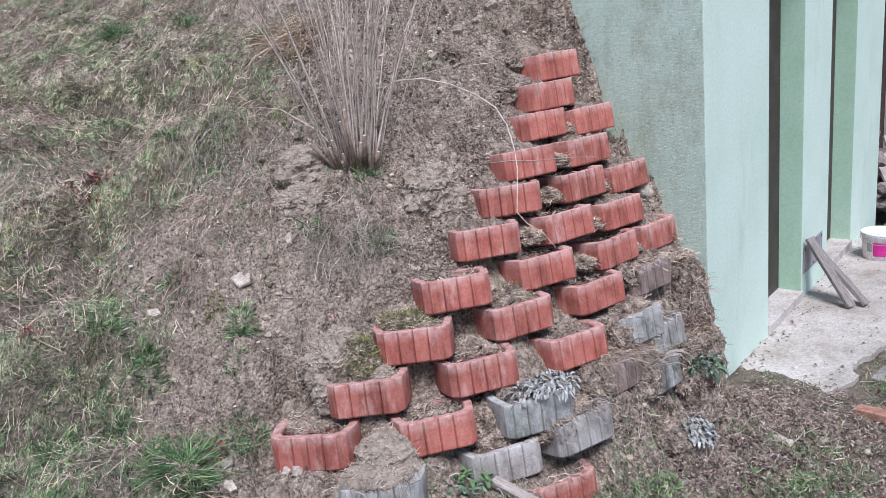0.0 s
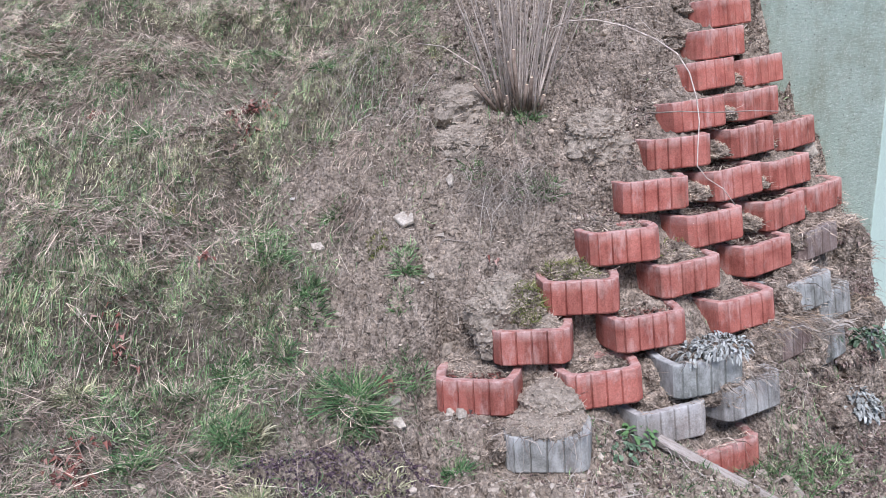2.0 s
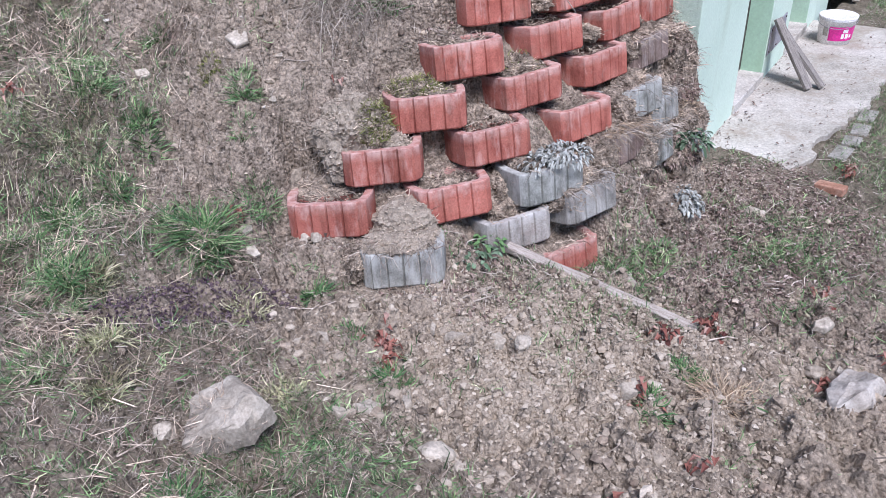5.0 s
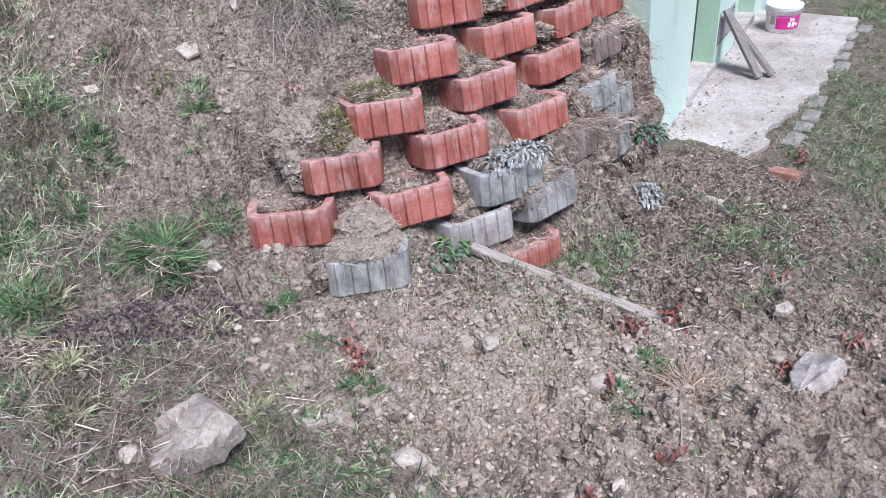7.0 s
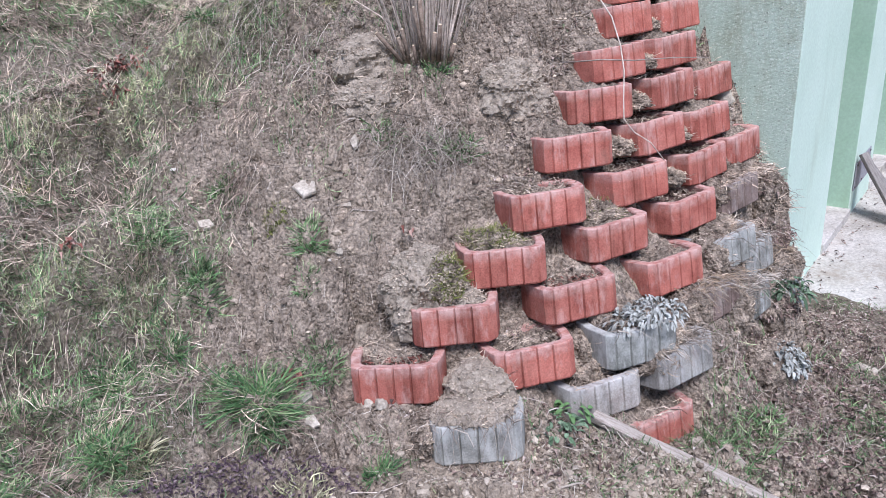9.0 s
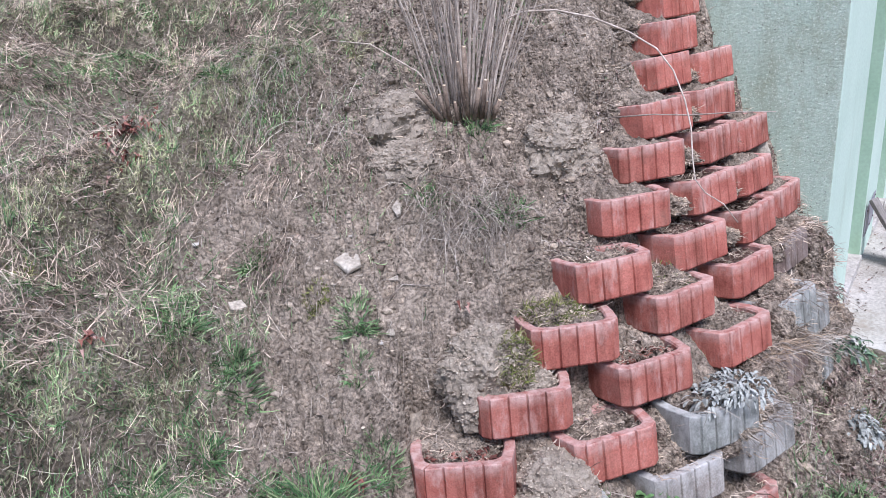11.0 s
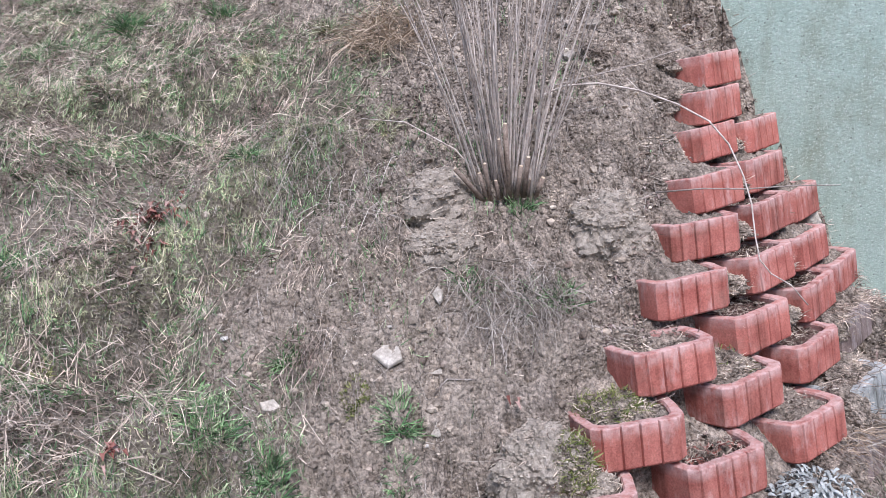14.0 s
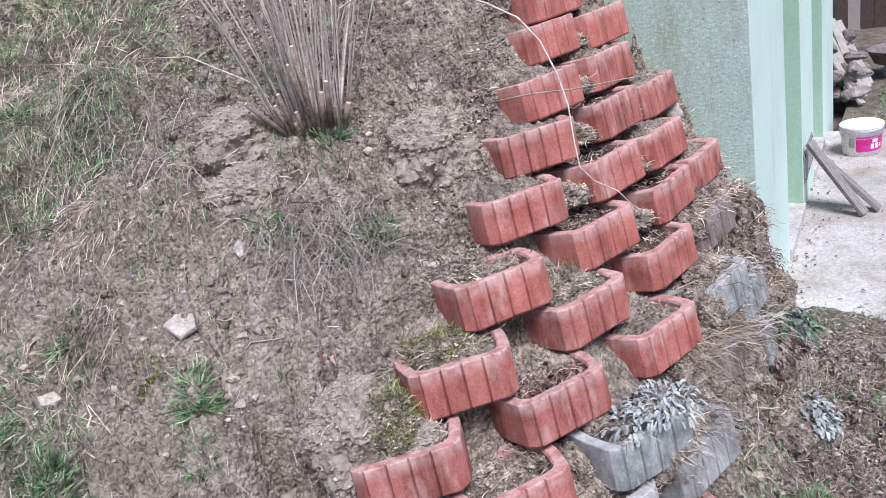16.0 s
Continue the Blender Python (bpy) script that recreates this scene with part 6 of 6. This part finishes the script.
# ---- things on the concrete path ----
GREYBOARD = grainy("dirty_grey_board", (0.13, 0.115, 0.1), (0.26, 0.235, 0.21), (0.38, 0.35, 0.32), 12, 60, 2, stretch=(1, 14, 14))
for a, b, w, roll in (((5.92, 1.48, SLAB + 0.015), (6.00, 1.905, -0.02), 0.085, 10), ((5.83, 1.56, SLAB + 0.015), (5.93, 1.90, 0.03), 0.075, -6)):
    beam("board", a, b, w, 0.03, "weathered grey board leaning on the garage pier", "board", roll).data.materials[0] = GREYBOARD
plate = new("steel_plate")
plate.matrix_world = garage.matrix_world @ pose(1.86, -0.004, -0.26)
tagged(plate, "dull grey steel plate screwed to the garage pier", "plate")
part("sheet", box(0, -0.006, 0, 0.5, 0, 0.22, 0.002), STEEL, plate)
for x in (0.03, 0.25, 0.47):
    for z in (0.025, 0.195):
        part("screw", tube([(x, -0.005, z), (x, -0.011, z)], 0.008, 0.007, 8), DOOR, plate)


def lathe(profile, sides=32):
    bm = bmesh.new()
    rings = [[bm.verts.new((r * math.cos(2 * math.pi * k / sides), r * math.sin(2 * math.pi * k / sides), z)) for k in range(sides)] for r, z in profile]
    for a, b in zip(rings, rings[1:]):
        for k in range(sides):
            bm.faces.new((a[k], a[(k + 1) % sides], b[(k + 1) % sides], b[k])).smooth = True
    bm.faces.new(rings[0][::-1])
    bm.faces.new(rings[-1])
    return bm


def band(r0, r1, z0, z1, a0, a1, n=24):
    """A strip of label round a tapered side."""
    bm = bmesh.new()
    rows = [[bm.verts.new((r * math.cos(radians(a0 + (a1 - a0) * k / n)), r * math.sin(radians(a0 + (a1 - a0) * k / n)), z)) for k in range(n + 1)] for r, z in ((r0, z0), (r1, z1))]
    for k in range(n):
        bm.faces.new((rows[0][k], rows[0][k + 1], rows[1][k + 1], rows[1][k])).smooth = True
    return bm


bucket = new("paint_bucket")
bucket.matrix_world = pose(7.17, 1.70, SLAB, 0, 0, 0) @ Matrix.Scale(0.86, 4)
tagged(bucket, "white plastic paint bucket with pink label on the path", "bucket")
part("body", lathe([(0.150, 0.0), (0.158, 0.004), (0.176, 0.235), (0.184, 0.237), (0.184, 0.262), (0.178, 0.264)]), PLASTIC, bucket)
part("lid", lathe([(0.186, 0.258), (0.188, 0.262), (0.188, 0.276), (0.182, 0.279), (0.168, 0.276), (0.160, 0.270), (0.02, 0.271)]), PLASTIC, bucket, "dusty white lid")
part("label", band(0.1620, 0.1735, 0.045, 0.190, 170, 275), PINK, bucket, "torn pink label")
for a0, a1, z0, z1 in ((212, 222, 0.07, 0.12), (226, 238, 0.07, 0.12), (216, 234, 0.13, 0.165), (242, 250, 0.075, 0.11)):
    part("label_mark", band(0.1632 + 0.0735 * z0 + -0.0025, 0.1632 + 0.0735 * z1 - 0.0025, z0, z1, a0, a1, 6), PLASTIC, bucket, "white mark")
part("splash", band(0.1655, 0.1728, 0.09, 0.18, 148, 166), CONCRETE, bucket, "grey smear of plaster")
part("bail", tube([(0.19 * math.cos(radians(a)), 0.19 * math.sin(radians(a)), 0.235 - 0.06 * math.sin(radians((a - 100) / 180 * 180))) for a in range(100, 281, 15)], 0.003, 0.003, 6), STEEL, bucket, "wire bail")

RUBBLE_EDGE = grainy("mossy_grey_concrete", (0.16, 0.15, 0.12), (0.3, 0.285, 0.25), (0.42, 0.4, 0.36), 9, 70, 3)
brick_ob = new("brick", None)
brick_ob.matrix_world = pose(4.30, 1.02, float(on_ground(4.3, 1.02)) + 0.012, 4, 3, 82)
tagged(brick_ob, "broken orange brick lying in the grass", "brick")
ORANGE = grainy("orange_brick", (0.26, 0.13, 0.085), (0.38, 0.2, 0.135), (0.5, 0.33, 0.24), 14, 90, 2)
part("brick_half", box(-0.085, -0.045, -0.03, 0.085, 0.045, 0.02, 0.008), ORANGE, brick_ob)
for k, (x, y, l) in enumerate(((4.88, 1.04, .22), (5.10, 1.06, .16), (5.33, 1.05, .2), (5.60, 1.06, .22), (6.42, 1.06, .22), (6.70, 1.07, .2), (6.97, 1.08, .22), (7.25, 1.09, .2), (7.52, 1.1, .22))):
    p = new("paver", bpy.data.meshes.new("paver"))
    bm = box(-l / 2, -0.055, -0.06, l / 2, 0.055, 0.0, 0.008)
    for v in bm.verts:
        v.co += noise.noise_vector(v.co * 9 + Vector((k, 0, 0))) * 0.008
    bm.to_mesh(p.data)
    bm.free()
    p.data.materials.append(RUBBLE_EDGE)
    p.matrix_world = pose(x, y + rng.uniform(-0.05, 0.06), SLAB - 0.02, rng.uniform(-2, 2), rng.uniform(-2, 2), rng.uniform(-5, 5))
    tagged(p, "worn concrete edging stone sunk in the grass", "edging stone", "edging beside the path")

# ---- behind the garage ----
RUBBLE = grainy("grey_brown_rubble", (0.14, 0.115, 0.1), (0.25, 0.21, 0.185), (0.38, 0.335, 0.3), 14, 90, 3, objrand=0.3)
for i in range(110):
    t = i / 109
    x, y = 8.55 + rng.uniform(0, 1.0), 1.95 + rng.uniform(-0.1, 0.9)
    z = SLAB + 0.06 + rng.random() ** 1.3 * 0.75 * (1 - abs(y - 2.4))
    s = stone(x, y, rng.uniform(.04, .10), rng.uniform(.035, .07), rng.uniform(.03, .055), rng.uniform(0, 180), "grey building stone in a rubble pile beyond the garage", 60 + i, mat=RUBBLE)
    s.matrix_world = pose(x, y, z, rng.uniform(-20, 20), rng.uniform(-20, 20), rng.uniform(0, 180))
    s["group"] = "rubble pile"
for i in range(7):
    x = 8.6 + 0.12 * i
    beam("board", (x, 1.82 + 0.05 * rng.random(), SLAB), (x + 0.25, 2.15, SLAB + rng.uniform(0.4, 0.75)), 0.09, 0.025, "old board leaning on the rubble pile", "board", rng.uniform(-20, 20))
shed = new("shed")
shed.matrix_world = pose(12.5, 0, SLAB)
tagged(shed, "dark brown weathered board shed beyond the yard", "shed")
for i in range(40):
    part("board", box(0, -1.0 + 0.16 * i, -0.1, 0.03, -1.0 + 0.16 * i + 0.152, 2.6 + 0.02 * (i % 3)), OLDWOOD if i % 4 == 0 else DARKWOOD, shed)
part("roof", box(-0.3, -1.2, 2.65, 1.8, 5.6, 2.75), DARKWOOD, shed)
basin = new("basin")
basin.matrix_world = pose(9.75, 1.62, SLAB + 0.1, 0, 0, 20)
tagged(basin, "old dirty basin standing beyond the rubble", "basin")
part("bowl", lathe([(0.12, 0.0), (0.2, 0.03), (0.26, 0.16), (0.28, 0.165), (0.28, 0.18), (0.25, 0.17), (0.18, 0.05), (0.02, 0.03)]), RUBBLE, basin)
part("foot", lathe([(0.1, -0.12), (0.11, -0.1), (0.1, 0.01)]), CONCRETE, basin)

# ---- drainage sheet at the top of the bank ----
BITUMEN = grainy("dark_grey_plastic", (0.05, 0.06, 0.075), (0.085, 0.1, 0.12), (0.13, 0.15, 0.175), 20, 120, 0.4, 0.55, 0.35)
sheet = new("drainage_sheet")
sheet.matrix_world = pose(3.88, 2.93, 2.0, 38, 0, -38)
tagged(sheet, "dark grey studded drainage sheet sticking out of the bank", "plastic sheet")
bm = bmesh.new()
grid = [[bm.verts.new((-0.2 + 0.4 * i / 20, 0.02 * math.sin(i * 0.5) + 0.012 * fbm(i * 0.3, j * 0.3, 3, 2), -0.1 + 0.32 * j / 14)) for i in range(21)] for j in range(15)]
for a, b in zip(grid, grid[1:]):
    for k in range(20):
        bm.faces.new((a[k], a[k + 1], b[k + 1], b[k])).smooth = True
bmesh.ops.solidify(bm, geom=bm.faces[:], thickness=0.003)
part("membrane", bm, BITUMEN, sheet)
STUDS = grainy("black_plastic_stud", (0.012, 0.014, 0.018), (0.02, 0.024, 0.03), (0.035, 0.04, 0.05), 20, 120, 0.3, 0.5, 0.4)
for j in range(9):
    for i in range(11):
        x, z = -0.185 + 0.034 * i + 0.017 * (j % 2), -0.08 + 0.034 * j
        y = 0.02 * math.sin((x + 0.2) / 0.02 * 0.5)
        if x < 0.19:
            part("stud", tube([(x, y + 0.004, z), (x, y - 0.008, z)], 0.010, 0.007, 7), STUDS, sheet)
